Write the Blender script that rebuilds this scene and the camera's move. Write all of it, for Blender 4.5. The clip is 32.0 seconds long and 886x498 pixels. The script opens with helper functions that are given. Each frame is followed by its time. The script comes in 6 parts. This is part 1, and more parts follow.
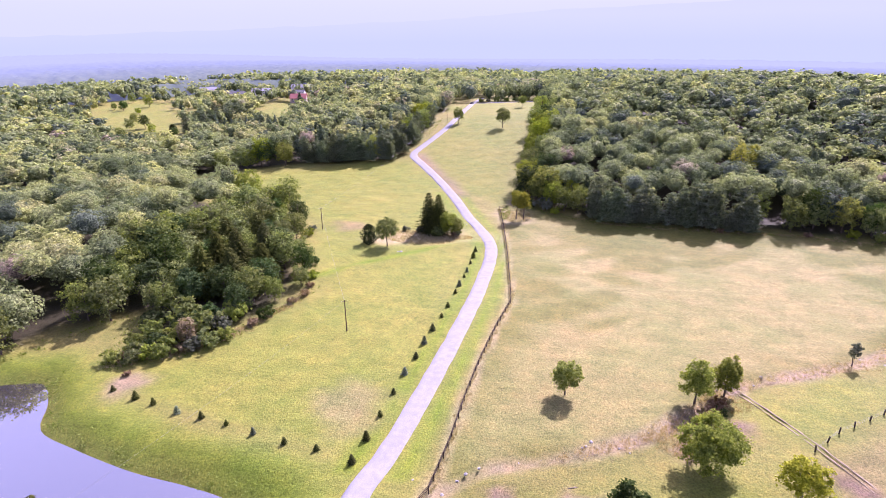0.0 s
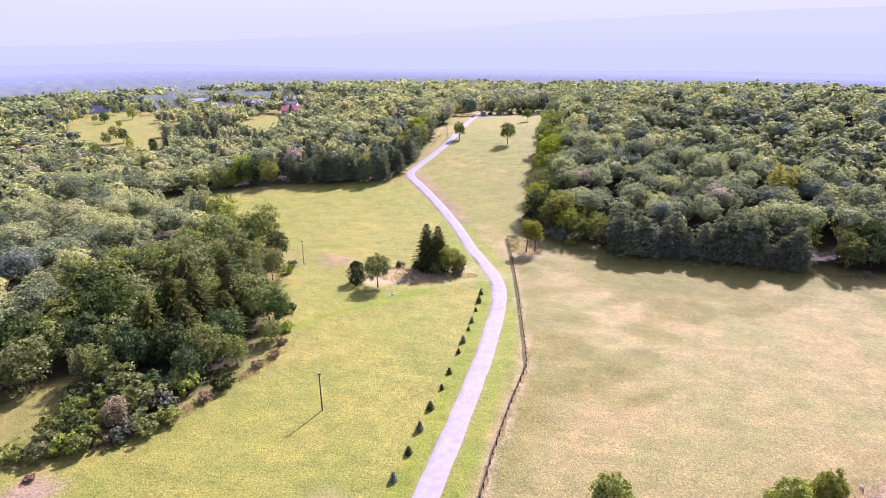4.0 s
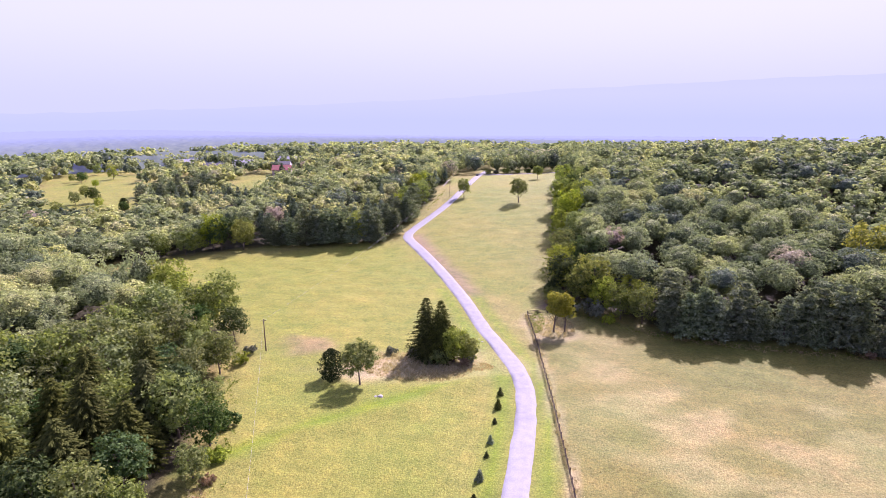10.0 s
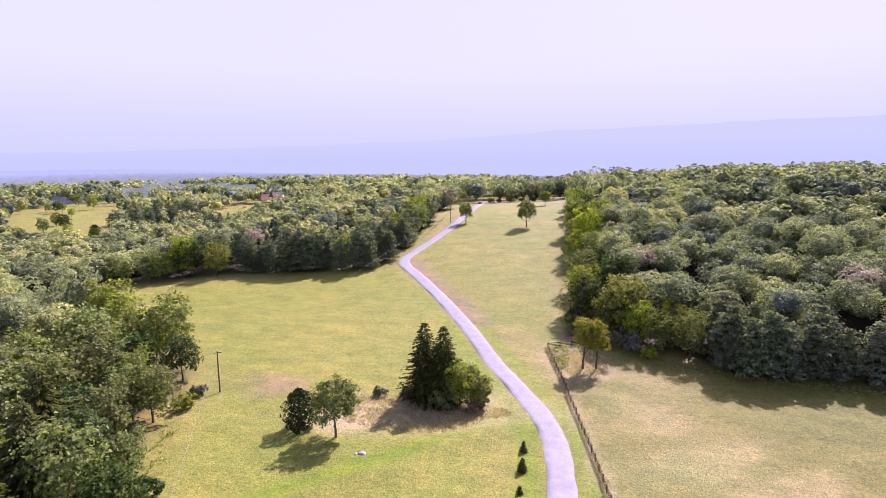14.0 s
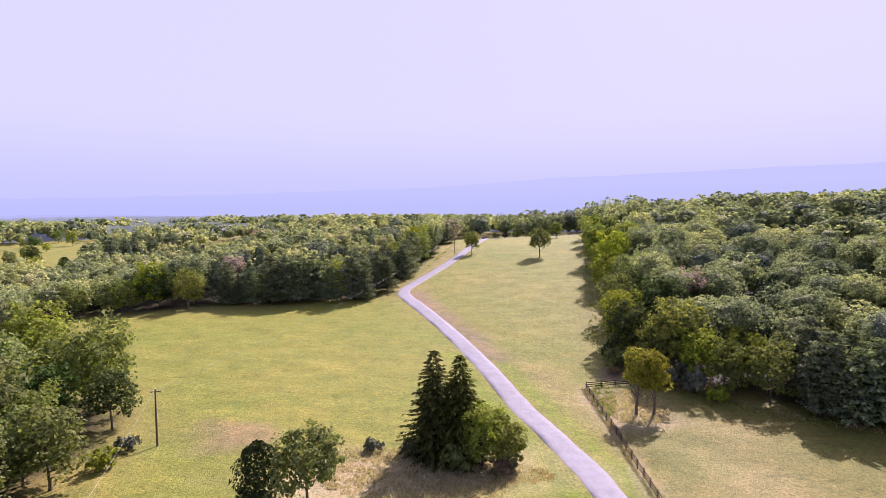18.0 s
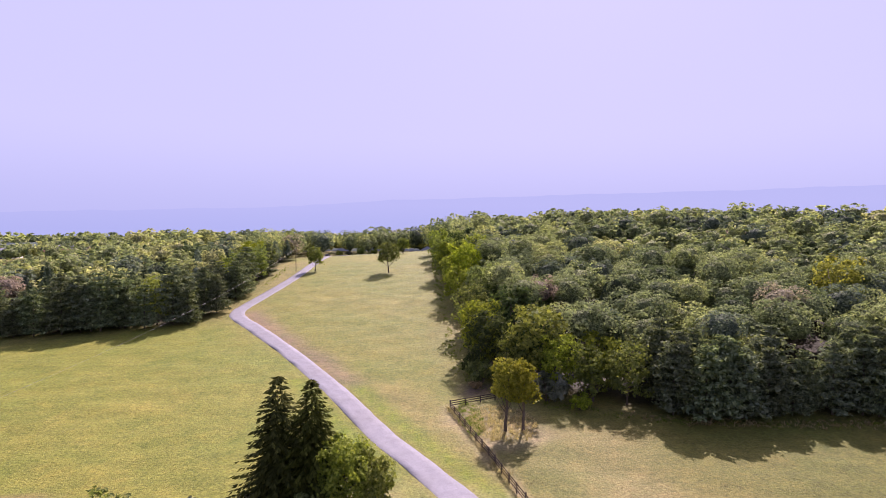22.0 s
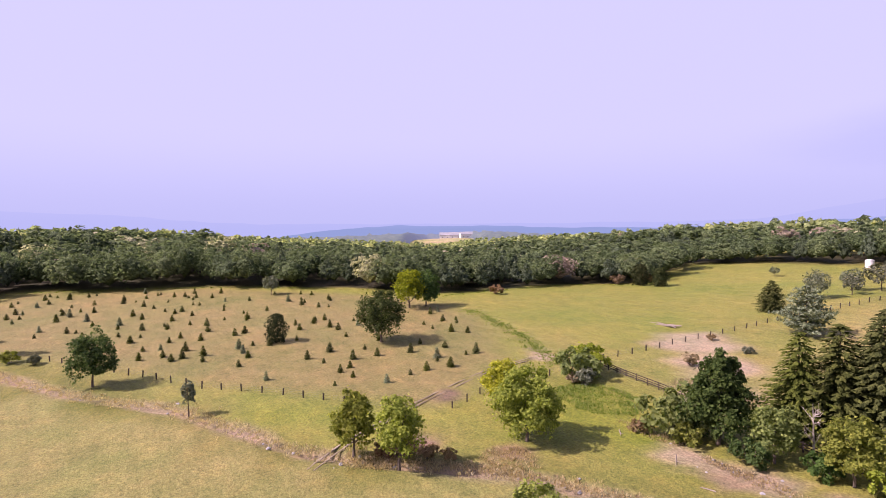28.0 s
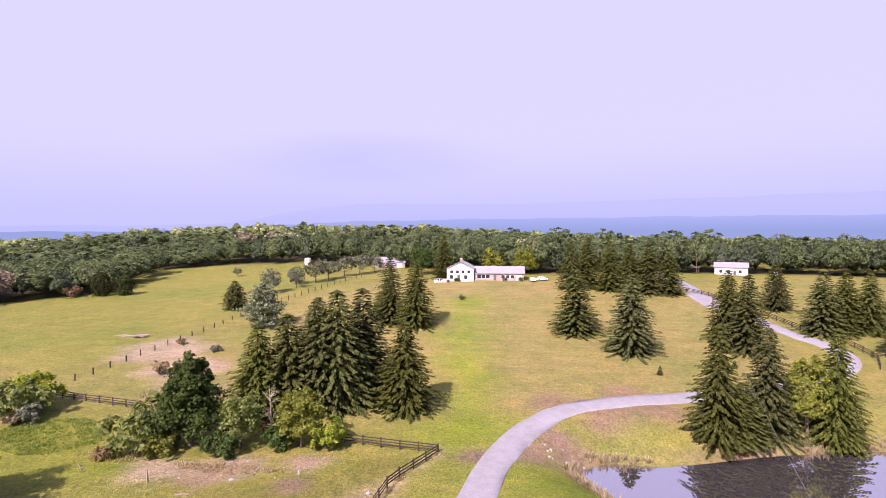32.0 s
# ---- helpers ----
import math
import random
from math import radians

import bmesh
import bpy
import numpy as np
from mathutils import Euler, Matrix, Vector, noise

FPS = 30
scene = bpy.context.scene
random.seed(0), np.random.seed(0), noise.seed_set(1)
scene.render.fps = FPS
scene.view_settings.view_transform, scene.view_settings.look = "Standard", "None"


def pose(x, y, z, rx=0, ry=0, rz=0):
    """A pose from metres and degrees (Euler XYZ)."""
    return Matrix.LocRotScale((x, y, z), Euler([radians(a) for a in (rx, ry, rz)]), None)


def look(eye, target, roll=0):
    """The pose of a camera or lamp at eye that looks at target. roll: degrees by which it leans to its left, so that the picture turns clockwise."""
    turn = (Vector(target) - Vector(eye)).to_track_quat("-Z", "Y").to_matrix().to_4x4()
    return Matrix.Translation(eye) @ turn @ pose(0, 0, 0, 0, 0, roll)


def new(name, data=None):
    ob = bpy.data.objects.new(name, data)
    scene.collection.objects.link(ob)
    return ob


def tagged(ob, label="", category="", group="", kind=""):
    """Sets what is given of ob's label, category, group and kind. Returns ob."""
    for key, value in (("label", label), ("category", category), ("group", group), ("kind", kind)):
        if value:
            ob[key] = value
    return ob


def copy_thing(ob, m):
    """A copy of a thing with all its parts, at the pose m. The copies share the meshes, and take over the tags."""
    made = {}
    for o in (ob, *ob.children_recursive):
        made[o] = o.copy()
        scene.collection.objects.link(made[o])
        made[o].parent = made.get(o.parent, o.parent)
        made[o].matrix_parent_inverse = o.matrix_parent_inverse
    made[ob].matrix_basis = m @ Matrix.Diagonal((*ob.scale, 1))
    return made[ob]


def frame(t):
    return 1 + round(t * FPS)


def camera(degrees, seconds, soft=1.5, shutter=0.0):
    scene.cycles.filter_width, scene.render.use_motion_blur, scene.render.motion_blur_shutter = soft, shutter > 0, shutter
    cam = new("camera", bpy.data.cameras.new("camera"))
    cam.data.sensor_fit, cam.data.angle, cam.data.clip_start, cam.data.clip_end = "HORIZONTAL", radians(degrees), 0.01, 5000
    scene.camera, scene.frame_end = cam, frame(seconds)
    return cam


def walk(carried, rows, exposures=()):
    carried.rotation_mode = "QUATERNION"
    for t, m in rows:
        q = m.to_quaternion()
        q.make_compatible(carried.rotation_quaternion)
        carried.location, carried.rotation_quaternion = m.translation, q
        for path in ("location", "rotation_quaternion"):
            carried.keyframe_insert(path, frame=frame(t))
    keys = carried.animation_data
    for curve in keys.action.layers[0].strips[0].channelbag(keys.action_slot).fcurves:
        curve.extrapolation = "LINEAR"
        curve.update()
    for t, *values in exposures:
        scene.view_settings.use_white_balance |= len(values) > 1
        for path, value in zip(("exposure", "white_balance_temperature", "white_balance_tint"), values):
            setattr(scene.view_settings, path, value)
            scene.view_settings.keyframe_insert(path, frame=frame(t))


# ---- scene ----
cam = camera(77.97, 32.0, soft=0.8)
PATH = [
    (0, (32.51, -134.41, 72.87), (28.884, -116.196, 65.442), -0.51),
    (0.5, (31.75, -130.81, 72.55), (28.135, -112.583, 65.143), -0.46),
    (1, (31.05, -126.99, 72.39), (27.436, -108.771, 64.975), -0.56),
    (1.5, (30.33, -123.08, 72.34), (26.706, -104.868, 64.915), -0.60),
    (2, (29.51, -119.14, 72.25), (25.883, -100.928, 64.811), -0.62),
    (2.5, (28.61, -115.22, 72.09), (25.001, -97.014, 64.654), -0.57),
    (3, (27.63, -111.46, 71.91), (24.025, -93.200, 64.583), -0.46),
    (3.5, (26.83, -107.81, 71.69), (23.240, -89.506, 64.474), -0.35),
    (5.5, (23.88, -93.72, 70.38), (20.250, -75.196, 63.777), -0.35),
    (6, (23.07, -90.43, 70.02), (19.444, -71.844, 63.597), -0.36),
    (6.5, (22.30, -87.24, 69.62), (18.670, -68.586, 63.378), -0.32),
    (7, (21.59, -83.85, 69.00), (17.955, -65.138, 62.951), -0.34),
    (7.5, (20.91, -80.41, 68.08), (17.247, -61.647, 62.200), -0.35),
    (8, (20.25, -76.99, 66.84), (16.569, -58.168, 61.174), -0.34),
    (8.5, (19.55, -73.56, 65.39), (15.856, -54.686, 59.914), -0.31),
    (9, (18.73, -70.10, 63.85), (15.020, -51.167, 58.586), -0.32),
    (9.5, (18.01, -66.82, 62.14), (14.279, -47.838, 57.067), -0.38),
    (10, (17.18, -63.45, 60.44), (13.429, -44.418, 55.575), -0.41),
    (10.5, (16.40, -60.05, 58.78), (12.653, -40.975, 54.097), -0.43),
    (11, (15.68, -56.63, 57.22), (11.928, -37.497, 52.756), -0.35),
    (11.5, (14.96, -53.25, 55.64), (11.209, -34.067, 51.399), -0.39),
    (12, (14.14, -49.93, 54.06), (10.391, -30.696, 50.051), -0.45),
    (12.5, (13.30, -46.71, 52.52), (9.557, -27.437, 48.721), -0.50),
    (13, (12.45, -43.48, 50.96), (8.726, -24.156, 47.392), -0.49),
    (13.5, (11.72, -40.28, 49.09), (7.978, -20.927, 45.708), -0.37),
    (14, (10.94, -36.99, 47.26), (7.202, -17.626, 43.904), -0.32),
    (14.5, (10.11, -33.72, 45.64), (6.363, -14.363, 42.292), -0.34),
    (16.5, (6.39, -21.26, 39.83), (2.675, -1.799, 37.097), -0.31),
    (17, (5.35, -18.23, 38.38), (1.638, 1.283, 36.026), -0.25),
    (17.5, (4.28, -15.27, 37.05), (0.584, 4.286, 35.077), -0.23),
    (18, (3.32, -12.34, 35.77), (-0.368, 7.255, 34.179), -0.20),
    (18.5, (2.45, -9.50, 34.46), (-1.218, 10.122, 33.246), -0.12),
    (19, (1.69, -6.74, 33.07), (-1.977, 12.903, 32.262), -0.04),
    (19.5, (0.80, -4.16, 32.12), (-2.880, 15.487, 31.328), -0.02),
    (20, (0.00, -1.93, 31.82), (-3.654, 17.715, 31.025), 0.03),
    (20.5, (-0.45, -0.51, 31.81), (-4.092, 19.134, 31.021), 0.08),
    (21, (-0.51, 0.10, 31.84), (-4.186, 19.741, 31.021), 0.02),
    (21.5, (-0.31, 0.17, 31.86), (-3.091, 19.957, 31.056), 0.05),
    (22, (-0.07, 0.09, 31.93), (1.991, 19.965, 31.144), 0.17),
    (22.5, (0.16, -0.04, 32.07), (8.388, 18.172, 31.284), -0.03),
    (23, (0.23, 0.02, 32.09), (12.836, 15.524, 31.297), 0.03),
    (23.5, (0.22, 0.02, 32.10), (15.786, 12.549, 31.305), -0.04),
    (24, (0.09, -0.04, 32.10), (17.607, 9.578, 31.338), -0.38),
    (24.5, (0.16, -0.01, 32.10), (18.846, 7.091, 31.323), -0.33),
    (25, (0.19, 0.03, 32.09), (19.641, 4.630, 31.314), -0.49),
    (25.5, (0.39, 0.15, 32.09), (20.278, 2.088, 31.305), -0.42),
    (27.5, (0.15, 0.07, 32.01), (18.602, -7.617, 31.188), -0.47),
    (28, (0.19, -0.01, 31.93), (17.446, -10.099, 31.117), -0.39),
    (28.5, (0.11, -0.07, 31.90), (15.768, -12.492, 31.092), -0.33),
    (29, (0.06, -0.11, 31.90), (13.947, -14.476, 31.090), -0.38),
    (29.5, (-0.10, -0.10, 31.94), (11.826, -16.134, 31.131), -0.28),
    (30, (-0.23, -0.07, 31.96), (9.646, -17.451, 31.169), -0.24),
    (30.5, (-0.13, -0.05, 32.00), (7.632, -18.467, 31.211), -0.16),
    (31, (-0.08, -0.06, 32.04), (6.872, -18.798, 31.264), -0.10),
    (31.5, (-0.25, -0.12, 32.09), (4.880, -19.439, 31.309), -0.19),
    (32, (-0.25, -0.22, 32.04), (2.495, -20.020, 31.287), -0.18),
]
# The camera opens light and cool, then closes down and warms as it sinks and tilts up.
EXPOSURES = [(0.0, 1.2, 5700, 54), (3.0, 1.2, 5700, 54), (9.0, 1.12, 5800, 53), (14.5, 1.02, 5980, 50), (17.0, 0.92, 6120, 46), (19.0, 0.75, 6260, 44), (21.0, 0.65, 6320, 43), (23.0, 0.65, 6420, 44), (28.0, 0.72, 6480, 44), (32.0, 0.82, 6440, 44)]
walk(cam, [(t, look(eye, target, roll)) for t, eye, target, roll in PATH], EXPOSURES)

# ---- sky and sun: late-summer morning, hazy, the sun ahead and to the right ----
SUN_BEARING, SUN_HEIGHT = 22.0, 43.0
world = bpy.data.worlds.new("world")
scene.world = world
world.use_nodes = True
wn, wl = world.node_tree.nodes, world.node_tree.links
wn.clear()
w_out = wn.new("ShaderNodeOutputWorld")
w_bg = wn.new("ShaderNodeBackground")
w_sky = wn.new("ShaderNodeTexSky")
w_sky.sky_type = "NISHITA"
w_sky.sun_disc = False
w_sky.sun_elevation = radians(SUN_HEIGHT)
w_sky.sun_rotation = radians(SUN_BEARING)
w_sky.altitude = 200
w_sky.air_density, w_sky.dust_density, w_sky.ozone_density = 1.0, 5.0, 1.0
w_veil = wn.new("ShaderNodeMixRGB")
w_low = wn.new("ShaderNodeMapRange")
w_low.interpolation_type = "SMOOTHSTEP"
for slot, v in (("From Min", 0.0), ("From Max", 0.17), ("To Min", 0.0), ("To Max", 1.0)):
    w_low.inputs[slot].default_value = v
w_haze = wn.new("ShaderNodeMixRGB")
w_haze.inputs[1].default_value, w_haze.inputs[2].default_value = (3.0, 3.55, 5.2, 1), (3.72, 4.25, 5.7, 1)
wl.new(w_low.outputs[0], w_haze.inputs[0])
wl.new(w_haze.outputs[0], w_veil.inputs[2])
wl.new(w_sky.outputs[0], w_veil.inputs[1])
# the haze is thick low down and thins towards the zenith
w_at = wn.new("ShaderNodeTexCoord")
w_sep = wn.new("ShaderNodeSeparateXYZ")
w_thin = wn.new("ShaderNodeMapRange")
w_thin.interpolation_type = "SMOOTHSTEP"
for slot, v in (("From Min", 0.38), ("From Max", 0.75), ("To Min", 0.98), ("To Max", 0.1)):
    w_thin.inputs[slot].default_value = v
wl.new(w_at.outputs["Generated"], w_sep.inputs[0])
wl.new(w_sep.outputs[2], w_thin.inputs["Value"])
wl.new(w_sep.outputs[2], w_low.inputs["Value"])
wl.new(w_thin.outputs[0], w_veil.inputs[0])
# one soft grey-blue cloud low over the hills behind the house
w_map = wn.new("ShaderNodeMapping")
w_map.inputs["Scale"].default_value = (1.0, 1.0, 5.0)
w_cloud = wn.new("ShaderNodeTexNoise")
w_cloud.inputs["Scale"].default_value, w_cloud.inputs["Detail"].default_value = 4.0, 4.0
w_far = wn.new("ShaderNodeVectorMath")
w_far.operation = "DISTANCE"
w_far.inputs[1].default_value = (0.27, -0.95, 0.62)
w_edge = wn.new("ShaderNodeMapRange")
w_edge.interpolation_type = "SMOOTHSTEP"
for slot, v in (("From Min", 0.02), ("From Max", 0.30), ("To Min", 1.0), ("To Max", 0.0)):
    w_edge.inputs[slot].default_value = v
w_soft = wn.new("ShaderNodeMath")
w_soft.operation = "MULTIPLY"
w_mul = wn.new("ShaderNodeMixRGB")
w_mul.blend_type = "MULTIPLY"
w_mul.inputs[2].default_value = (0.72, 0.76, 0.9, 1)
wl.new(w_at.outputs["Generated"], w_map.inputs[0])
wl.new(w_map.outputs[0], w_cloud.inputs["Vector"])
wl.new(w_map.outputs[0], w_far.inputs[0])
wl.new(w_far.outputs["Value"], w_edge.inputs["Value"])
wl.new(w_cloud.outputs["Fac"], w_soft.inputs[0])
wl.new(w_edge.outputs[0], w_soft.inputs[1])
wl.new(w_soft.outputs[0], w_mul.inputs[0])
wl.new(w_veil.outputs[0], w_mul.inputs[1])
wl.new(w_mul.outputs[0], w_bg.inputs[0])
w_bg.inputs[1].default_value = 0.1
wl.new(w_bg.outputs[0], w_out.inputs[0])

sun = new("sun", bpy.data.lights.new("sun", "SUN"))
sun.data.energy, sun.data.angle, sun.data.color = 5.0, radians(0.7), (1.0, 0.94, 0.84)
az, el = radians(SUN_BEARING), radians(SUN_HEIGHT)
sun.matrix_world = look((0, 0, 0), (-math.sin(az) * math.cos(el), -math.cos(az) * math.cos(el), -math.sin(el)))

# ---- materials ----
def material(name):
    m = bpy.data.materials.new(name)
    m.use_nodes = True
    m.node_tree.nodes.clear()
    return m, m.node_tree.nodes, m.node_tree.links


def mix(n, l, mode, fac, a, b):
    x = n.new("ShaderNodeMixRGB")
    x.blend_type = mode
    for slot, v in zip(x.inputs, (fac, a, b)):
        if isinstance(v, (int, float)):
            slot.default_value = v
        elif isinstance(v, tuple):
            slot.default_value = (*v, 1)
        else:
            l.new(v, slot)
    return x.outputs[0]


def noise_tex(n, l, scale, detail=4.0, rough=0.6, coords=None, stretch=None):
    x = n.new("ShaderNodeTexNoise")
    x.inputs["Scale"].default_value, x.inputs["Detail"].default_value, x.inputs["Roughness"].default_value = scale, detail, rough
    if coords is not None:
        if stretch:
            mp = n.new("ShaderNodeMapping")
            mp.inputs["Scale"].default_value = stretch
            l.new(coords, mp.inputs[0])
            coords = mp.outputs[0]
        l.new(coords, x.inputs["Vector"])
    return x.outputs["Fac"]


def ramp(n, l, fac, stops):
    x = n.new("ShaderNodeValToRGB")
    e = x.color_ramp.elements
    while len(e) < len(stops):
        e.new(0.5)
    for k, (p, c) in zip(e, stops):
        k.position, k.color = p, (*c, 1) if isinstance(c, tuple) else (c, c, c, 1)
    l.new(fac, x.inputs[0])
    return x.outputs[0]


def place(n):
    return n.new("ShaderNodeNewGeometry").outputs["Position"]


def finish(n, l, colour, rough=0.9, metal=0.0, bump=None, strength=0.3, distance=0.1, spec=0.3):
    b = n.new("ShaderNodeBsdfPrincipled")
    for slot, v in (("Base Color", colour), ("Roughness", rough), ("Metallic", metal), ("Specular IOR Level", spec)):
        if isinstance(v, tuple):
            b.inputs[slot].default_value = (*v, 1)
        elif isinstance(v, (int, float)):
            b.inputs[slot].default_value = v
        else:
            l.new(v, b.inputs[slot])
    if bump is not None:
        u = n.new("ShaderNodeBump")
        u.inputs["Strength"].default_value, u.inputs["Distance"].default_value = strength, distance
        l.new(bump, u.inputs["Height"])
        l.new(u.outputs[0], b.inputs["Normal"])
    o = n.new("ShaderNodeOutputMaterial")
    l.new(b.outputs[0], o.inputs[0])
    return b


def plain(name, colour, rough=0.8, metal=0.0, scale=3.0, vary=0.25, bump=0.2):
    """A weathered surface of one colour: two sizes of mottling and a fine relief."""
    m, n, l = material(name)
    p = place(n)
    big, fine = noise_tex(n, l, scale * 0.15, 3, 0.6, p), noise_tex(n, l, scale * 3, 4, 0.7, p)
    f = mix(n, l, "MIX", 0.5, big, fine)
    dark, light = tuple(c * (1 - vary) for c in colour), tuple(min(1, c * (1 + vary)) for c in colour)
    finish(n, l, ramp(n, l, f, [(0.3, dark), (0.7, light)]), rough, metal, fine, bump, 0.03)
    return m


def waxy(n, l, shader, out, shine=0.3, rough=0.6):
    """The dull shine of leaves over their own colour."""
    g, f, x = n.new("ShaderNodeBsdfGlossy"), n.new("ShaderNodeFresnel"), n.new("ShaderNodeMixShader")
    g.inputs["Roughness"].default_value = rough
    f.inputs["IOR"].default_value = 1.5
    k = n.new("ShaderNodeMath")
    k.operation = "MULTIPLY"
    k.inputs[1].default_value = shine * 0.25
    l.new(f.outputs[0], k.inputs[0])
    l.new(k.outputs[0], x.inputs[0])
    g.inputs["Color"].default_value = (0.8, 0.85, 0.6, 1)
    l.new(shader, x.inputs[1])
    l.new(g.outputs[0], x.inputs[2])
    l.new(x.outputs[0], out.inputs[0])


def foliage(name, dark, light, clear=0.35, hue=0.05, shine=0.25):
    """Leaves: every leaf cluster a little different, every plant a little different, light shining through."""
    m, n, l = material(name)
    dark, light = tuple(0.78 * v for v in dark), tuple(0.78 * v for v in light)
    g = n.new("ShaderNodeNewGeometry")
    o = n.new("ShaderNodeObjectInfo")
    c = ramp(n, l, g.outputs["Random Per Island"], [(0.0, dark), (0.55, tuple((a + b) / 2 for a, b in zip(dark, light))), (1.0, light)])
    h = n.new("ShaderNodeHueSaturation")
    l.new(c, h.inputs["Color"])
    for slot, (a, b) in (("Hue", (0.5 - hue, 0.5 + hue * 0.5)), ("Value", (0.8, 1.22)), ("Saturation", (0.85, 1.1))):
        r = n.new("ShaderNodeMapRange")
        r.inputs["To Min"].default_value, r.inputs["To Max"].default_value = a, b
        if slot == "Saturation":
            f = n.new("ShaderNodeMath")
            f.operation = "FRACT"
            k = n.new("ShaderNodeMath")
            k.operation = "MULTIPLY"
            k.inputs[1].default_value = 7.31
            l.new(o.outputs["Random"], k.inputs[0])
            l.new(k.outputs[0], f.inputs[0])
            l.new(f.outputs[0], r.inputs["Value"])
        else:
            l.new(o.outputs["Random"], r.inputs["Value"])
        l.new(r.outputs[0], h.inputs[slot])
    d, t, s, w = n.new("ShaderNodeBsdfDiffuse"), n.new("ShaderNodeBsdfTranslucent"), n.new("ShaderNodeMixShader"), n.new("ShaderNodeOutputMaterial")
    l.new(h.outputs[0], d.inputs[0])
    l.new(mix(n, l, "MULTIPLY", 1.0, h.outputs[0], (1.35, 1.4, 0.65)), t.inputs[0])
    s.inputs[0].default_value = clear
    l.new(d.outputs[0], s.inputs[1])
    l.new(t.outputs[0], s.inputs[2])
    waxy(n, l, s.outputs[0], w, shine)
    return m


def woods_material(name, stops, clear=0.3):
    """Leaves of joined far trees: the tint changes from crown to crown."""
    m, n, l = material(name)
    g = n.new("ShaderNodeNewGeometry")
    at = n.new("ShaderNodeAttribute")
    at.attribute_name = "tint"
    c = ramp(n, l, at.outputs["Fac"], stops)
    v = ramp(n, l, g.outputs["Random Per Island"], [(0.0, 0.55), (1.0, 1.3)])
    c = mix(n, l, "MULTIPLY", 1.0, c, v)
    d, t, s, w = n.new("ShaderNodeBsdfDiffuse"), n.new("ShaderNodeBsdfTranslucent"), n.new("ShaderNodeMixShader"), n.new("ShaderNodeOutputMaterial")
    l.new(c, d.inputs[0])
    l.new(mix(n, l, "MULTIPLY", 1.0, c, (1.4, 1.45, 1.0)), t.inputs[0])
    s.inputs[0].default_value = clear
    l.new(d.outputs[0], s.inputs[1])
    l.new(t.outputs[0], s.inputs[2])
    waxy(n, l, s.outputs[0], w)
    return m


LEAF = foliage("leaf_oak", (0.11, 0.15, 0.05), (0.31, 0.37, 0.115), 0.45, 0.015)
LEAF_LIGHT = foliage("leaf_light", (0.15, 0.205, 0.03), (0.40, 0.46, 0.07), 0.45, 0.015)
LEAF_YELLOW = foliage("leaf_yellow", (0.22, 0.24, 0.03), (0.47, 0.46, 0.07), 0.45, 0.01)
LEAF_DARK = foliage("leaf_dark", (0.035, 0.07, 0.022), (0.11, 0.17, 0.05), 0.35, 0.03)
LEAF_GREY = foliage("leaf_grey", (0.10, 0.12, 0.075), (0.24, 0.26, 0.18), 0.25, 0.03)
LEAF_BROWN = foliage("leaf_brown", (0.20, 0.14, 0.07), (0.40, 0.30, 0.17), 0.25, 0.03)
NEEDLE_SPRUCE = foliage("needle_spruce", (0.045, 0.057, 0.017), (0.125, 0.142, 0.038), 0.22, 0.012, 0.06)
NEEDLE_PINE = foliage("needle_pine", (0.085, 0.115, 0.067), (0.295, 0.35, 0.205), 0.3, 0.02, 0.25)
NEEDLE_CEDAR = foliage("needle_cedar", (0.02, 0.035, 0.014), (0.06, 0.075, 0.025), 0.1, 0.03)
WOODS_TINTS = [(0.0, (0.065, 0.09, 0.05)), (0.1, (0.15, 0.195, 0.135)), (0.16, (0.085, 0.12, 0.052)), (0.3, (0.18, 0.225, 0.105)), (0.6, (0.29, 0.335, 0.135)), (0.82, (0.37, 0.395, 0.135)), (0.93, (0.31, 0.31, 0.19)), (1.0, (0.30, 0.235, 0.19))]
WOODS_TINTS = [(k, (1.14 * r_, 1.12 * g_, 1.17 * b_)) for k, (r_, g_, b_) in WOODS_TINTS]
WOODS_LEAF = woods_material("woods_leaf", WOODS_TINTS, 0.42)


def woods_mass_material(name, stops):
    """The closed leaf mass inside a far crown: noise paints leaf clumps and the shaded gaps between them."""
    m, n, l = material(name)
    p = place(n)
    at = n.new("ShaderNodeAttribute")
    at.attribute_name = "tint"
    fine, clump = noise_tex(n, l, 2.8, 5, 0.8, p), noise_tex(n, l, 0.7, 3, 0.6, p)
    c = mix(n, l, "MULTIPLY", 1.0, ramp(n, l, at.outputs["Fac"], stops), ramp(n, l, fine, [(0.34, 0.15), (0.5, 0.75), (0.66, 1.7)]))
    c = mix(n, l, "MULTIPLY", 1.0, c, ramp(n, l, clump, [(0.3, (0.75, 0.8, 0.8)), (0.7, (1.15, 1.12, 1.0))]))
    v = n.new("ShaderNodeTexVoronoi")
    v.inputs["Scale"].default_value = 1.1
    l.new(p, v.inputs["Vector"])
    finish(n, l, c, 0.7, 0, mix(n, l, "SUBTRACT", 0.8, fine, v.outputs["Distance"]), 1.0, 1.0, spec=0.05)
    return m


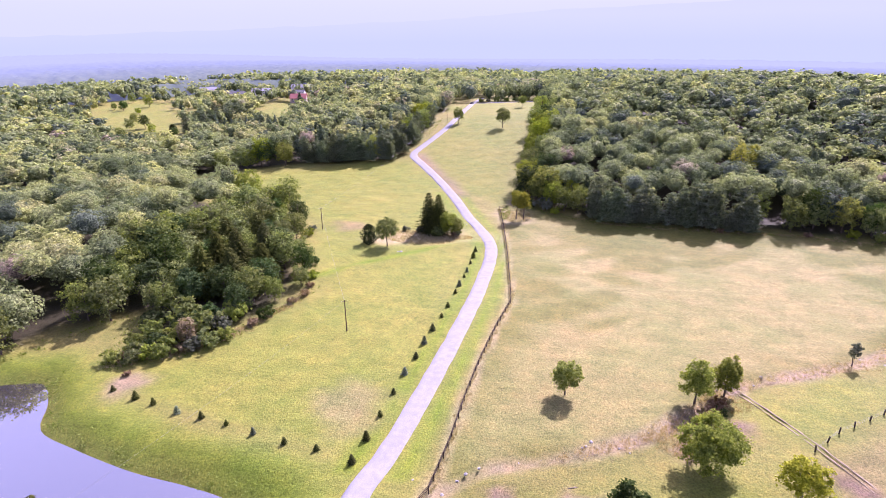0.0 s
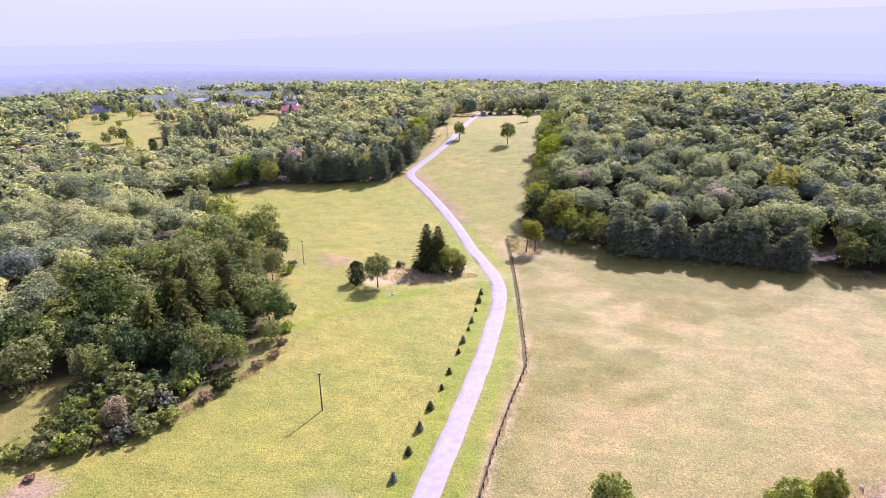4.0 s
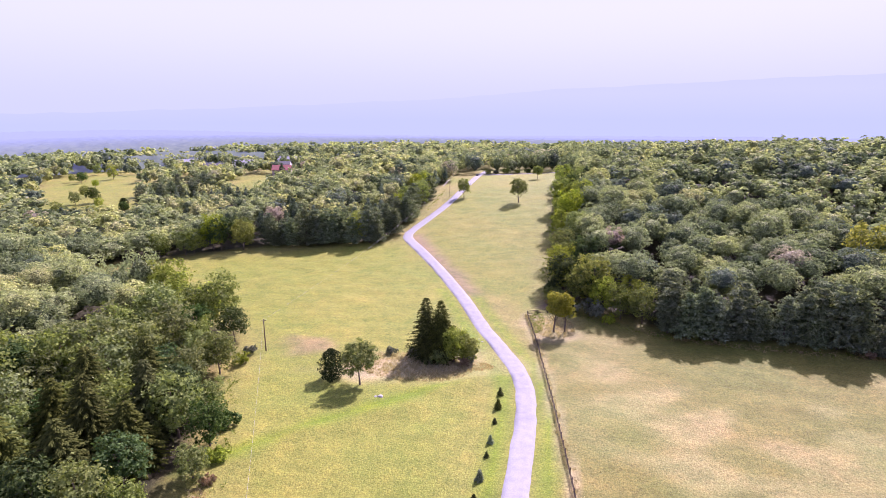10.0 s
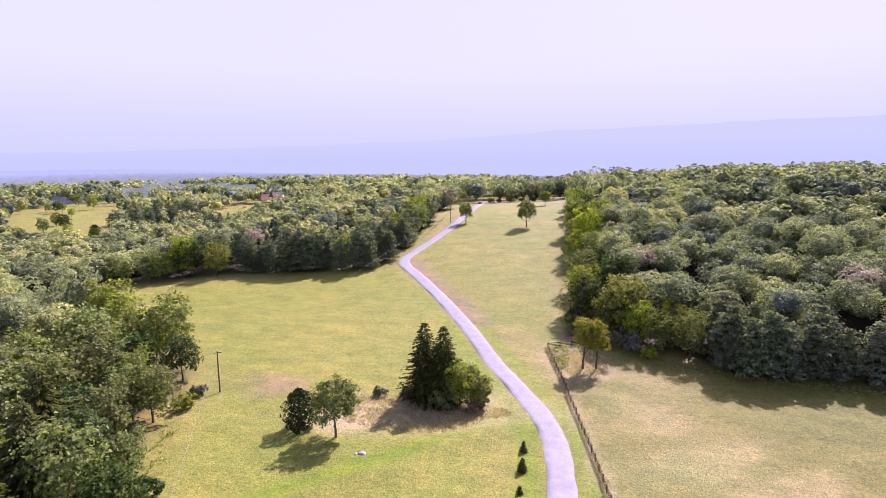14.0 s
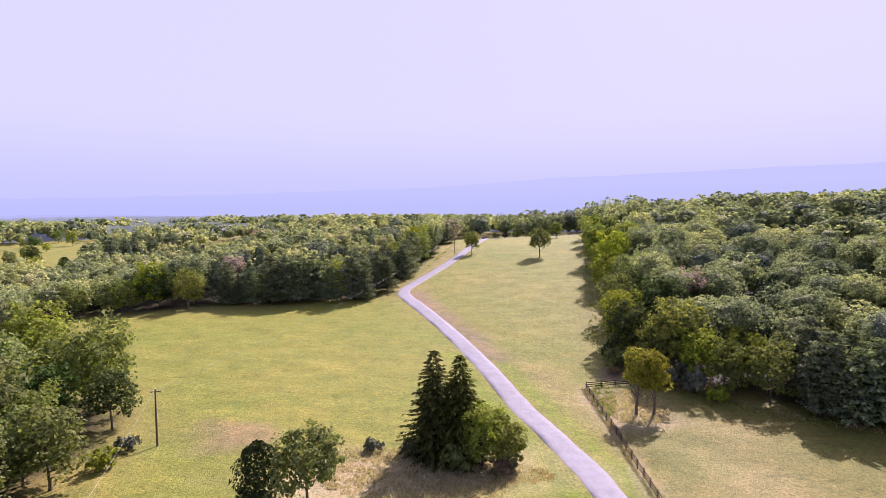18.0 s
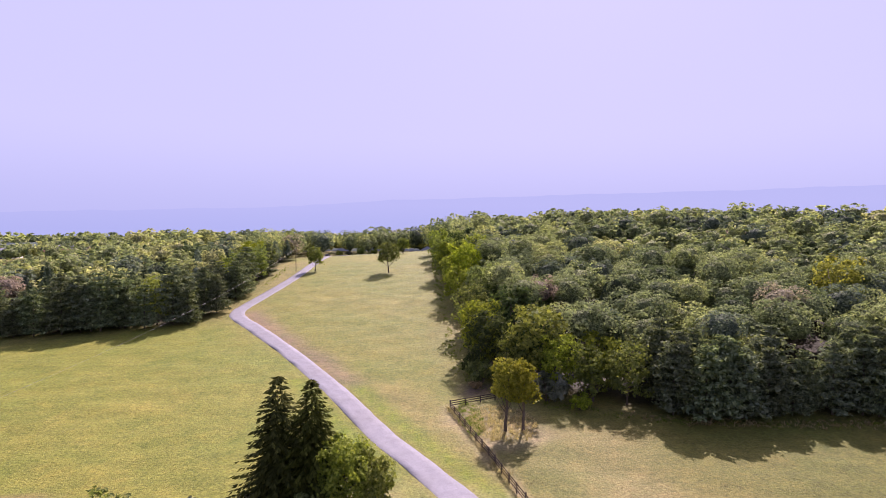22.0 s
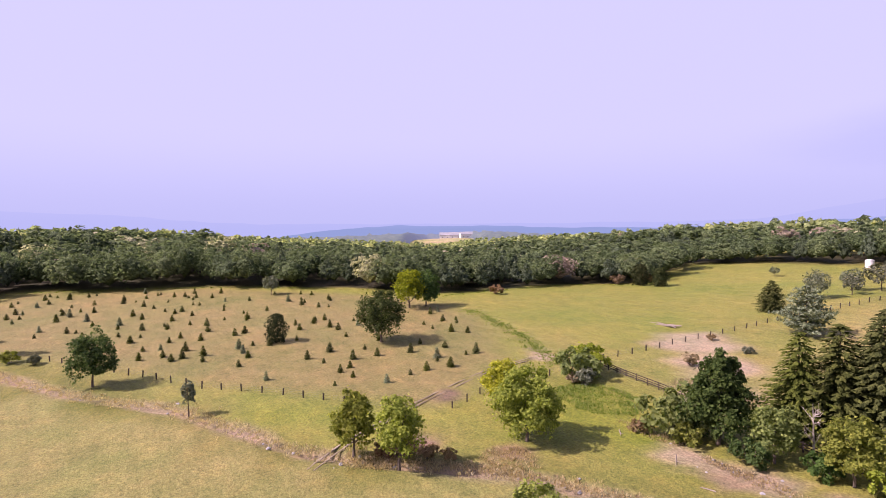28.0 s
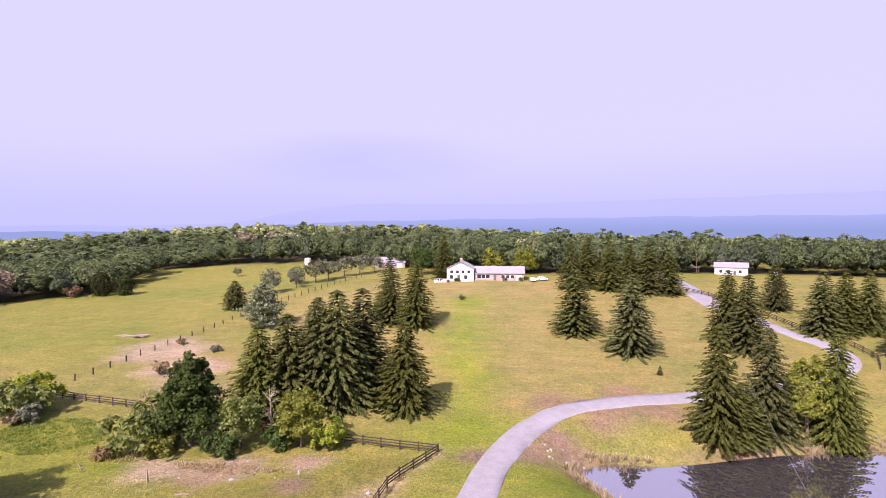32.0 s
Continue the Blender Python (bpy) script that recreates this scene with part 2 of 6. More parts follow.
WOODS_DEEP = woods_mass_material("woods_mass", WOODS_TINTS)
BARK = plain("bark", (0.11, 0.085, 0.065), 0.95, 0, 6, 0.4, 0.6)
BARK_PALE = plain("bark_pale", (0.36, 0.31, 0.26), 0.9, 0, 5, 0.3, 0.4)
POLE_WOOD = plain("pole_wood", (0.12, 0.085, 0.06), 0.9, 0, 8, 0.3, 0.4)
FENCE_WOOD = plain("fence_wood", (0.045, 0.032, 0.028), 0.85, 0, 8, 0.35, 0.4)
POST_WOOD = plain("post_wood", (0.055, 0.042, 0.035), 0.9, 0, 8, 0.35, 0.4)
WIRE = plain("wire", (0.25, 0.25, 0.25), 0.5, 0.8, 5, 0.2)
LOG_WOOD = plain("log_wood", (0.24, 0.20, 0.17), 0.9, 0, 6, 0.35, 0.5)
STONE = plain("stone", (0.30, 0.29, 0.29), 0.9, 0, 4, 0.3, 0.5)
SIDING = plain("siding", (0.62, 0.61, 0.63), 0.6, 0, 1.0, 0.06, 0.05)
BRICKWORK = plain("brickwork", (0.36, 0.29, 0.27), 0.9, 0, 4, 0.25, 0.4)
ROOFING = plain("roofing", (0.26, 0.26, 0.29), 0.85, 0, 3, 0.15, 0.3)
ROOF_RED = plain("roof_red", (0.34, 0.13, 0.12), 0.8, 0, 3, 0.2, 0.3)
ROOF_DARK = plain("roof_dark", (0.10, 0.10, 0.11), 0.8, 0, 3, 0.2, 0.3)
METAL_PALE = plain("metal_pale", (0.62, 0.63, 0.65), 0.4, 0.3, 2, 0.08, 0.1)
CAR_WHITE = plain("car_white", (0.8, 0.8, 0.8), 0.25, 0.0, 1, 0.03, 0.0)
CAR_DARK = plain("car_dark", (0.05, 0.05, 0.06), 0.3, 0.0, 1, 0.1, 0.0)
RUBBER = plain("rubber", (0.03, 0.03, 0.03), 0.9, 0.0, 4, 0.2, 0.2)


def glass_material():
    m, n, l = material("window_glass")
    finish(n, l, (0.03, 0.035, 0.045), 0.08, 0.0, None, spec=0.6)
    return m


GLASS = glass_material()


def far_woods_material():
    m, n, l = material("woods_far_haze")
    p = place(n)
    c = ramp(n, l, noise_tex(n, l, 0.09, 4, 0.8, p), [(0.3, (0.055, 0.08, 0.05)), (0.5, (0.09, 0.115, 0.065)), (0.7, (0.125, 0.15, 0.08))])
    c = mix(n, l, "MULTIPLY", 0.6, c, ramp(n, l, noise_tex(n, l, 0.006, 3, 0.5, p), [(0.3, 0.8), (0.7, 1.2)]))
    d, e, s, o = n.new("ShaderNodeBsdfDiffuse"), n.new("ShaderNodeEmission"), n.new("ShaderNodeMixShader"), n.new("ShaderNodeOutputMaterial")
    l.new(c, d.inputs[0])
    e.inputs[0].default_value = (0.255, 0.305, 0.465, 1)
    # share of painted haze glow over the hills' colour, growing with their distance
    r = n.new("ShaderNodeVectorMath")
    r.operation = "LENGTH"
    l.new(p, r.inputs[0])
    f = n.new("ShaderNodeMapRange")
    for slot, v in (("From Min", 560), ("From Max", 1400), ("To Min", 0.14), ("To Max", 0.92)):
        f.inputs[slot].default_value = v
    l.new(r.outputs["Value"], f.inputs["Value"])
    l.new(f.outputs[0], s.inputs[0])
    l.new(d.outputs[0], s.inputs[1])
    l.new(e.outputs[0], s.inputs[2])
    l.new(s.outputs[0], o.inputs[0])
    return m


WOODS_FAR_HAZE = far_woods_material()


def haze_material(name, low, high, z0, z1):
    """Far mountains: many kilometres of bright haze painted in as a bluish glow."""
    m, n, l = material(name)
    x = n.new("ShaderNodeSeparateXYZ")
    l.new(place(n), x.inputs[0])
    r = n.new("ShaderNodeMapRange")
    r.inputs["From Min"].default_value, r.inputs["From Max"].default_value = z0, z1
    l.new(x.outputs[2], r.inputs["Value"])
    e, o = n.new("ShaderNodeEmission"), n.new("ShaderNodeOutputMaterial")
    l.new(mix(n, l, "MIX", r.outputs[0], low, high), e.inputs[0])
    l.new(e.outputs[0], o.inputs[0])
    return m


# haze colours the ridges give off themselves, paler towards the top
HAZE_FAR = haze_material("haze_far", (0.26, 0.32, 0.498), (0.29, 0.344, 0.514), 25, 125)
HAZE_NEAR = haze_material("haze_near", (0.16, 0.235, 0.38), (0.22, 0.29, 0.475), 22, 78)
DIRT = plain("dirt", (0.22, 0.18, 0.125), 0.95, 0, 2.0, 0.25, 0.4)
WEED_DRY = foliage("weed_dry", (0.42, 0.36, 0.23), (0.62, 0.56, 0.38), 0.5, 0.02, 0.1)
WEED_RUST = foliage("weed_rust", (0.30, 0.20, 0.12), (0.48, 0.36, 0.22), 0.5, 0.02, 0.1)
WEED_GREEN = foliage("weed_green", (0.11, 0.19, 0.02), (0.26, 0.34, 0.05), 0.35, 0.02)

# ---- the lie of the land ----
# Heights of the land's smooth surface, one row for each 100 m northwards, from the south-west corner.
LAND = np.array([
    [3.2, 4.4, 5.3, 6.9, 12.2, 18.8, 20.2, 21, 9.5],
    [2.5, 5.5, 8.2, 9.1, 12.2, 15.3, 12.9, 9, 4],
    [1.9, 4.8, 9, 14.3, 14.9, 7.8, 2.1, 5, -4],
    [2, 2.5, 1.4, -4.2, -1.9, 1.7, 9.8, 11.5, 6],
    [2, 0.1, -1.2, -0.7, 1.4, -2.6, 1.8, 7.3, 18],
    [2.6, -0.6, -2.8, -0.1, -6.3, -7.7, 1.1, -0.3, 18],
    [3.8, 1.2, -3, 2.2, 11.6, 19, 23.7, 25, 22],
    [4.5, 5.6, 7.1, 12.8, 19.3, 28.6, 28.4, 17.3, 5.8],
    [5.2, 8.1, 10.7, 10.3, 10, 17.4, 21.4, 18.3, 12],
    [6.1, 8.3, 9.2, 7.4, 6, 8.2, 12.5, 16.3, 18.7],
])
LAND_X, LAND_Y, LAND_STEP = -400.0, -400.0, 100.0
POND = [(-90.4, -49.3), (-81.2, -47), (-73.6, -53), (-67.6, -60.8), (-56.5, -64.2), (-41.1, -67.4), (-29.7, -68.5), (-20.3, -69.9), (-12.5, -72.5), (-9.2, -78.3), (-10.9, -82.6), (-14.8, -84.3), (-19.7, -84.1), (-26.5, -85.6), (-37.8, -89.8), (-45.2, -91.8), (-58, -94.6), (-80, -99), (-105, -95), (-118, -78), (-108, -58)]
ROAD = [(-65, -700), (-60, -215), (-57, -191), (-59.5, -179), (-64, -162), (-68, -147), (-71.5, -140), (-72, -131), (-66, -122), (-52, -112), (-40, -107), (-29, -103.5), (-18.4, -100.2), (-8.1, -95), (-1.3, -85.5), (2.6, -75), (4.6, -65), (6.6, -56), (8.7, -39), (11.3, -14.3), (13.2, 10), (13.8, 23), (14.0, 45), (11.8, 61), (5.5, 76), (-1.8, 91), (-10, 110), (-22, 133), (-36, 157), (-45.0, 172), (-47.0, 181), (-45, 193), (-38.5, 231), (-35.8, 270), (-35, 310), (-36, 350), (-37, 420)]
CLEAR = [(30, 352), (21, 241), (18, 169), (18, 114), (43, 95), (60, 90), (85, 87), (121, 84), (153, 76), (165, 71), (204, 66), (262, 62), (284, 36), (252, -30), (204, -84), (180, -99), (178, -116), (180, -166), (172, -182), (159, -197)]
CLEAR += [(187, -267), (157, -282), (111, -287), (81, -280), (32, -244), (-9, -234), (-42, -244), (-87, -259), (-129, -270), (-160, -268), (-270, -240), (-280, -120), (-170, -62), (-130, -52), (-97, -43), (-89, -30), (-77, -20), (-69.6, -40), (-56, -34.5), (-49, -28.5), (-42, -11.5), (-37, 4), (-40, 16), (-47, 29), (-58, 48), (-61, 62)]
CLEAR += [(-71, 75), (-92, 82), (-112, 86), (-140, 93), (-162, 104), (-176, 119), (-146, 135), (-126, 147), (-110, 156), (-80, 161), (-52, 165), (-50, 176), (-50, 206), (-47, 248), (-49, 275), (-50, 356)]


def bspline(u):
    return np.array([(1 - u) ** 3, 3 * u**3 - 6 * u**2 + 4, -3 * u**3 + 3 * u**2 + 3 * u + 1, u**3]) / 6


def inside(poly, x, y):
    """Which of the points lie in a polygon, and how far each is from its edge (negative inside)."""
    x, y = np.asarray(x, float), np.asarray(y, float)
    odd, near = np.zeros(x.shape, bool), np.full(x.shape, 1e9)
    for (x0, y0), (x1, y1) in zip(poly, poly[1:] + poly[:1]):
        cross = (y0 > y) != (y1 > y)
        with np.errstate(divide="ignore", invalid="ignore"):
            odd ^= cross & (x < (x1 - x0) * (y - y0) / ((y1 - y0) or 1e-9) + x0)
        dx, dy = x1 - x0, y1 - y0
        u = np.clip(((x - x0) * dx + (y - y0) * dy) / (dx * dx + dy * dy + 1e-9), 0, 1)
        near = np.minimum(near, np.hypot(x - x0 - u * dx, y - y0 - u * dy))
    return np.where(odd, -near, near)


def from_line(line, x, y):
    x, y = np.asarray(x, float), np.asarray(y, float)
    near = np.full(x.shape, 1e9)
    for (x0, y0), (x1, y1) in zip(line, line[1:]):
        dx, dy = x1 - x0, y1 - y0
        u = np.clip(((x - x0) * dx + (y - y0) * dy) / (dx * dx + dy * dy + 1e-9), 0, 1)
        near = np.minimum(near, np.hypot(x - x0 - u * dx, y - y0 - u * dy))
    return near


def smooth(line, step=2.0):
    """A line's points joined by a smooth curve, about one every step metres."""
    p = np.array(line, float)
    p = np.vstack([2 * p[0] - p[1], p, 2 * p[-1] - p[-2]])
    out = []
    for a, b, c, d in zip(p, p[1:], p[2:], p[3:]):
        k = max(2, int(np.hypot(*(c - b)) / step))
        for u in np.arange(k) / k:
            out.append(0.5 * (2 * b + (c - a) * u + (2 * a - 5 * b + 4 * c - d) * u * u + (3 * b - a - 3 * c + d) * u**3))
    out.append(p[-2])
    return np.array(out)


WATER_Z = -3.6


def land(x, y):
    """Height of the land: gentle hills near by, the valley floor and low hills far off, the pond's basin."""
    x, y = np.asarray(x, float), np.asarray(y, float)
    fx = np.clip((x - LAND_X) / LAND_STEP, 0, 7.999999)
    fy = np.clip((y - LAND_Y) / LAND_STEP, 0, 8.999999)
    ix, iy = fx.astype(int), fy.astype(int)
    bx, by = bspline(fx - ix), bspline(fy - iy)
    z = np.zeros(x.shape)
    for j in range(4):
        for i in range(4):
            z += by[j] * bx[i] * LAND[np.clip(iy + j - 1, 0, 9), np.clip(ix + i - 1, 0, 8)]
    dist_ = np.hypot(x, y)
    far = np.clip((dist_ - 420) / 330, 0, 1)
    far = far * far * (3 - 2 * far)
    roll = 4 * np.sin(x * 0.0043 + 1.3) * np.cos(y * 0.0037) + 5 * np.sin((x + y) * 0.0021 + 0.5)
    z = z * (1 - far) + far * (5 + 0.7 * roll + 9 * np.exp(-(((x - 740) / 130) ** 2 + ((y + 455) / 130) ** 2)) - 16 * np.exp(-(((x - 500) / 130) ** 2 + ((y + 290) / 110) ** 2))) - np.where(y < 0, 0.055, 0.036 - 0.03 * np.exp(-(((np.degrees(np.arctan2(x, y)) + 52) / 26) ** 2))) * np.clip(dist_ - 800, 0, 1400)
    shore = inside(POND, x, y)
    bowl = np.clip((14.0 - shore) / 15.0, 0, 1)
    bowl = bowl * bowl * (3 - 2 * bowl)
    return z * (1 - bowl) + bowl * np.minimum(z, WATER_Z - 0.4 + np.clip(shore, -1, 14) * 0.42)


def land1(x, y):
    return float(land(np.array([x]), np.array([y]))[0])


def axis(lo, hi, step, far):
    out = list(np.arange(lo, hi + 0.1, step))
    s = step
    a, b = [lo], [hi]
    while b[-1] < far:
        s *= 1.13
        b.append(b[-1] + s)
        a.append(a[-1] - s)
    return np.array(a[:0:-1] + out + b[1:])


def part(name, bm, mat, parent=None, label="", smooth_faces=False):
    """One mesh object out of a bmesh or out of (vertices, faces), under its thing."""
    me = bpy.data.meshes.new(name)
    if isinstance(bm, tuple):
        me.from_pydata(*[list(map(tuple, np.asarray(v).tolist())) if k != 1 else v for k, v in enumerate((bm[0], []))], [tuple(f) for f in bm[1]])
    else:
        bm.to_mesh(me)
        bm.free()
    for m in mat if isinstance(mat, (list, tuple)) else [mat]:
        me.materials.append(m)
    if smooth_faces:
        me.polygons.foreach_set("use_smooth", np.ones(len(me.polygons), bool))
    ob = new(name, me)
    if parent is not None:
        ob.parent = parent
    if label:
        tagged(ob, label)
    return ob


def thing(name, label, category, group="", m=None):
    ob = new(name)
    ob.empty_display_size = 0.5
    tagged(ob, label, category, group)
    if m is not None:
        ob.matrix_basis = m
    return ob


def grid_mesh(name, X, Y, Z, mat, colour=None):
    """A sheet over a grid of places, with a colour for each corner."""
    h, w = X.shape
    me = bpy.data.meshes.new(name)
    v = np.stack([X, Y, Z], -1).reshape(-1, 3)
    k = np.arange(h * w).reshape(h, w)
    q = np.stack([k[:-1, :-1], k[:-1, 1:], k[1:, 1:], k[1:, :-1]], -1).reshape(-1, 4)
    me.vertices.add(len(v))
    me.vertices.foreach_set("co", v.ravel())
    me.loops.add(q.size)
    me.loops.foreach_set("vertex_index", q.ravel())
    me.polygons.add(len(q))
    me.polygons.foreach_set("loop_start", np.arange(0, q.size, 4))
    me.polygons.foreach_set("use_smooth", np.ones(len(q), bool))
    me.update(calc_edges=True)
    if colour is not None:
        at = me.color_attributes.new("turf", "FLOAT_COLOR", "POINT")
        at.data.foreach_set("color", np.concatenate([colour.reshape(-1, 3), np.ones((len(v), 1))], 1).ravel())
    me.materials.append(mat)
    return new(name, me)


def turf_material():
    m, n, l = material("turf")
    at = n.new("ShaderNodeVertexColor")
    at.layer_name = "turf"
    p = place(n)
    broad = noise_tex(n, l, 0.035, 4, 0.65, p)
    patch = noise_tex(n, l, 0.22, 5, 0.7, p)
    blades = noise_tex(n, l, 2.6, 5, 0.75, p)
    rows = noise_tex(n, l, 0.5, 3, 0.6, p, (0.18, 1.0, 1.0))
    c = mix(n, l, "MULTIPLY", 1.0, at.outputs[0], ramp(n, l, broad, [(0.3, (0.80, 0.93, 0.78)), (0.7, (1.16, 1.05, 1.12))]))
    c = mix(n, l, "MULTIPLY", 1.0, c, ramp(n, l, patch, [(0.3, (0.80, 0.85, 0.78)), (0.5, (1.0, 1.0, 1.0)), (0.72, (1.24, 1.12, 1.12))]))
    c = mix(n, l, "MULTIPLY", 0.75, c, ramp(n, l, rows, [(0.35, 0.9), (0.65, 1.1)]))
    c = mix(n, l, "MULTIPLY", 1.0, c, ramp(n, l, blades, [(0.31, 0.5), (0.5, 0.99), (0.69, 1.45)]))
    tufty = noise_tex(n, l, 0.85, 6, 0.8, p)
    c = mix(n, l, "MULTIPLY", 1.0, c, ramp(n, l, tufty, [(0.32, (0.76, 0.82, 0.74)), (0.5, (1.0, 1.0, 1.0)), (0.68, (1.22, 1.15, 1.12))]))
    finish(n, l, c, 0.7, 0, mix(n, l, "MIX", 0.4, blades, tufty), 1.0, 0.35, spec=0.14)
    return m


TURF = turf_material()
GREEN, PALE, TAN = np.array([0.335, 0.375, 0.055]), np.array([0.41, 0.38, 0.11]), np.array([0.405, 0.315, 0.145])
LUSH, STRAW, EARTH, LITTER_SHADE = np.array([0.25, 0.36, 0.02]), np.array([0.54, 0.46, 0.25]), np.array([0.36, 0.25, 0.18]), np.array([0.065, 0.06, 0.03])
BARE = np.array([0.58, 0.46, 0.32])
PASTURE = [(24, 10), (12, 104), (43, 95), (120, 84), (204, 66), (170, 25), (134, 4), (108, -10), (73, -28), (55, -50), (15, -74), (18, -37)]
TREE_FARM = [(168, 20), (105, -27), (82, -47), (100, -75), (140, -95), (182, -92), (250, -30), (282, 36), (215, 62)]
HAY = [(-60, 62), (-36, 4), (-49, -28), (-69, -40), (-80, -46), (-55, -62), (-12, -70), (3, -66), (9, -30), (8, 60), (-20, 132), (-48, 165), (-146, 135)]
DITCH = [(226, 62), (165, 32), (128, 8), (108, -8), (78, -22), (68, -31), (55, -44), (40, -52), (25, -58), (16, -66)]
HILLFIELD = [(12, 104), (18, 169), (21, 241), (26, 345), (-35, 345), (-38, 231), (-45, 193), (-22, 133)]


# the tan stubble field on the far hill
FAR_FIELD = [(470, -235), (500, -300), (590, -370), (650, -445), (760, -470), (790, -440), (700, -360), (600, -300)]
LAWNS = [[(-379, 304), (-400, 347), (-414, 394), (-345, 360), (-290, 302), (-262, 266), (-232, 236), (-212, 207), (-262, 192), (-285, 215), (-320, 238)], [(-225, 300), (-205, 290), (-183, 262), (-170, 272), (-188, 318), (-205, 350), (-232, 372), (-222, 330)]]


def wobble(x, y, s, seed=0.0):
    return np.sin(x * s + 1.7 * np.sin(y * s * 0.7 + seed)) * np.cos(y * s * 1.1 + 1.3 * np.sin(x * s * 0.6 + seed * 2))


def blend(c, k, target):
    k = np.clip(k, 0, 1)[..., None]
    return c * (1 - k) + k * target


def turf_colour(x, y):
    """What grows where: mown hay, dry pasture, lush verges, weeds, bare banks, the litter under the trees with its
    shade painted in.
    """
    c = np.ones((*x.shape, 3)) * (PALE * 0.3 + TAN * 0.3 + GREEN * 0.36)
    w1, w2 = wobble(x, y, 0.055, 1.0), wobble(x, y, 0.19, 2.0)
    c = blend(c, 0.7 * wobble(x, y, 0.03, 6.0) + 0.25 * w2 - 0.08, GREEN)
    c = blend(c, (0.5 - inside([(88, -92), (84, -190), (70, -240), (110, -285), (185, -265), (180, -110), (140, -96)], x, y) / 12) * (0.75 + 0.3 * w1), GREEN * 0.55 + PALE * 0.28 + TAN * 0.1)
    c = blend(c, (0.5 - inside([(12, -70), (60, -82), (86, -87), (84, -55), (66, -38), (40, -55)], x, y) / 8) * (0.4 + 0.3 * w1), GREEN * 0.9)
    c = blend(c, (0.5 - inside([(-62, -108), (-20, -96), (2, -88), (24, -82), (62, -92), (74, -200), (40, -225), (-62, -222)], x, y) / 8) * (0.75 + 0.25 * w1), TAN * 0.5 + PALE * 0.38 + GREEN * 0.16)
    c = blend(c, (1.1 - from_line([(17, -178), (16, -160), (12, -125), (8, -101), (8, -84)], x, y) / 9 + 0.3 * w2) * 0.7, LUSH * 0.7 + GREEN * 0.4)
    c = blend(c, 0.5 - inside(HAY, x, y) / 16 + 0.2 * w1, GREEN * 0.8 + PALE * 0.19)
    c = blend(c, (1.1 - from_line([(-59, -50), (-40, -54.5), (-21, -58), (-6, -60.5)], x, y) / 4 + 0.35 * w2) * 0.5, TAN * 0.6 + PALE * 0.4)
    c = blend(c, (0.5 - inside(HILLFIELD, x, y) / 10) * (0.95 + 0.2 * w1), GREEN * 0.82 + TAN * 0.1)
    c = blend(c, 0.5 - inside(PASTURE, x, y) / 5, TAN * 0.19 + PALE * 0.08 + GREEN * 0.47)
    c = blend(c, (0.5 - inside(PASTURE, x, y) / 5) * np.clip(0.1 + 0.6 * wobble(x, y, 0.035, 4.0) + 0.3 * w2, 0, 0.5), STRAW * 0.24 + PALE * 0.46 + GREEN * 0.2)
    c = blend(c, (1 - from_line([(30, 80), (36, 60), (44, 39), (52, 22)], x, y) / 18 + 0.35 * w2 + 0.2 * w1) * 0.35, STRAW * 0.45 + PALE * 0.55)
    c = blend(c, (0.5 - inside(TREE_FARM, x, y) / 6) * (0.85 + 0.2 * w2), TAN * 0.55 + EARTH * 0.08 + PALE * 0.12 + GREEN * 0.18)
    road = from_line(ROAD, x, y)
    c = blend(c, (1.0 - abs(road - 4.8) / 3.2) * 0.95 * (y < 118) * (y > -64), LUSH)
    shore = inside(POND, x, y)
    c = blend(c, (1 - abs(shore - 5) / 9) * 0.8 * np.clip((y + 76) / 6, 0, 1), LUSH * 0.9)
    c = blend(c, (1.1 - abs(shore - 1.0) / 2.2) * 0.8 * (0.7 + 0.5 * w2) * np.clip((-71 - y) / 5, 0, 1), EARTH * 0.75 + STRAW * 0.25)
    c = blend(c, (1 - from_line([(-46, 8), (-40, 16), (-28, 30), (-11, 46), (3, 64), (9, 56)], x, y) / 3.5 + 0.3 * w2) * 0.9, LUSH)
    # weeds and bare soil round the culvert and along the ditch
    c = blend(c, (1.2 - np.hypot((x + 13) / 22, (y - 61 - 0.3 * (x + 13)) / 10) + 0.3 * w2) * 1.5, STRAW * 1.12 + EARTH * 0.1)
    c = blend(c, (1.0 - from_line(DITCH, x, y) / 2.4 + 0.4 * w2) * np.where(x < 58, 0.75, 1.0), BARE * 0.7 + EARTH * 0.35)
    c = blend(c, (1.1 - from_line(FENCE_LINE, x, y) / 1.5 + 0.2 * w2) * 0.85, STRAW * 0.9 + EARTH * 0.25)
    # worn strip on the upper side of the drive
    c = blend(c, (1.2 - from_line([(-8, 116), (-22, 140), (-36, 163), (-42, 176)], x, y) / 4.5 + 0.2 * w2) * 0.7, EARTH * 0.6 + TAN * 0.4)
    for (cx, cy), r, col in WORN:
        c = blend(c, (1.25 - np.hypot(x - cx, y - cy) / r + 0.35 * wobble(x, y, 2.2 / r, cx)) * 1.5, col)
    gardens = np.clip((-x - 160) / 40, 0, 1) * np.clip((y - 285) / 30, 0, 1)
    # leaf litter of the woods, the trees' shadow put into its dark colour
    c = blend(c, (inside(CLEAR, x, y) / 6 - 0.35 + 0.3 * w2) * (1 - gardens) * np.clip((370 - np.hypot(x, y)) / 60, 0, 1), LITTER_SHADE)
    for lawn in (*LAWNS,):
        c = blend(c, 0.5 - inside(lawn, x, y) / 8, GREEN * 0.6 + PALE * 0.4)
    c = blend(c, 0.5 - inside(FAR_FIELD, x, y) / 20, STRAW * 1.1)
    return c * 0.52


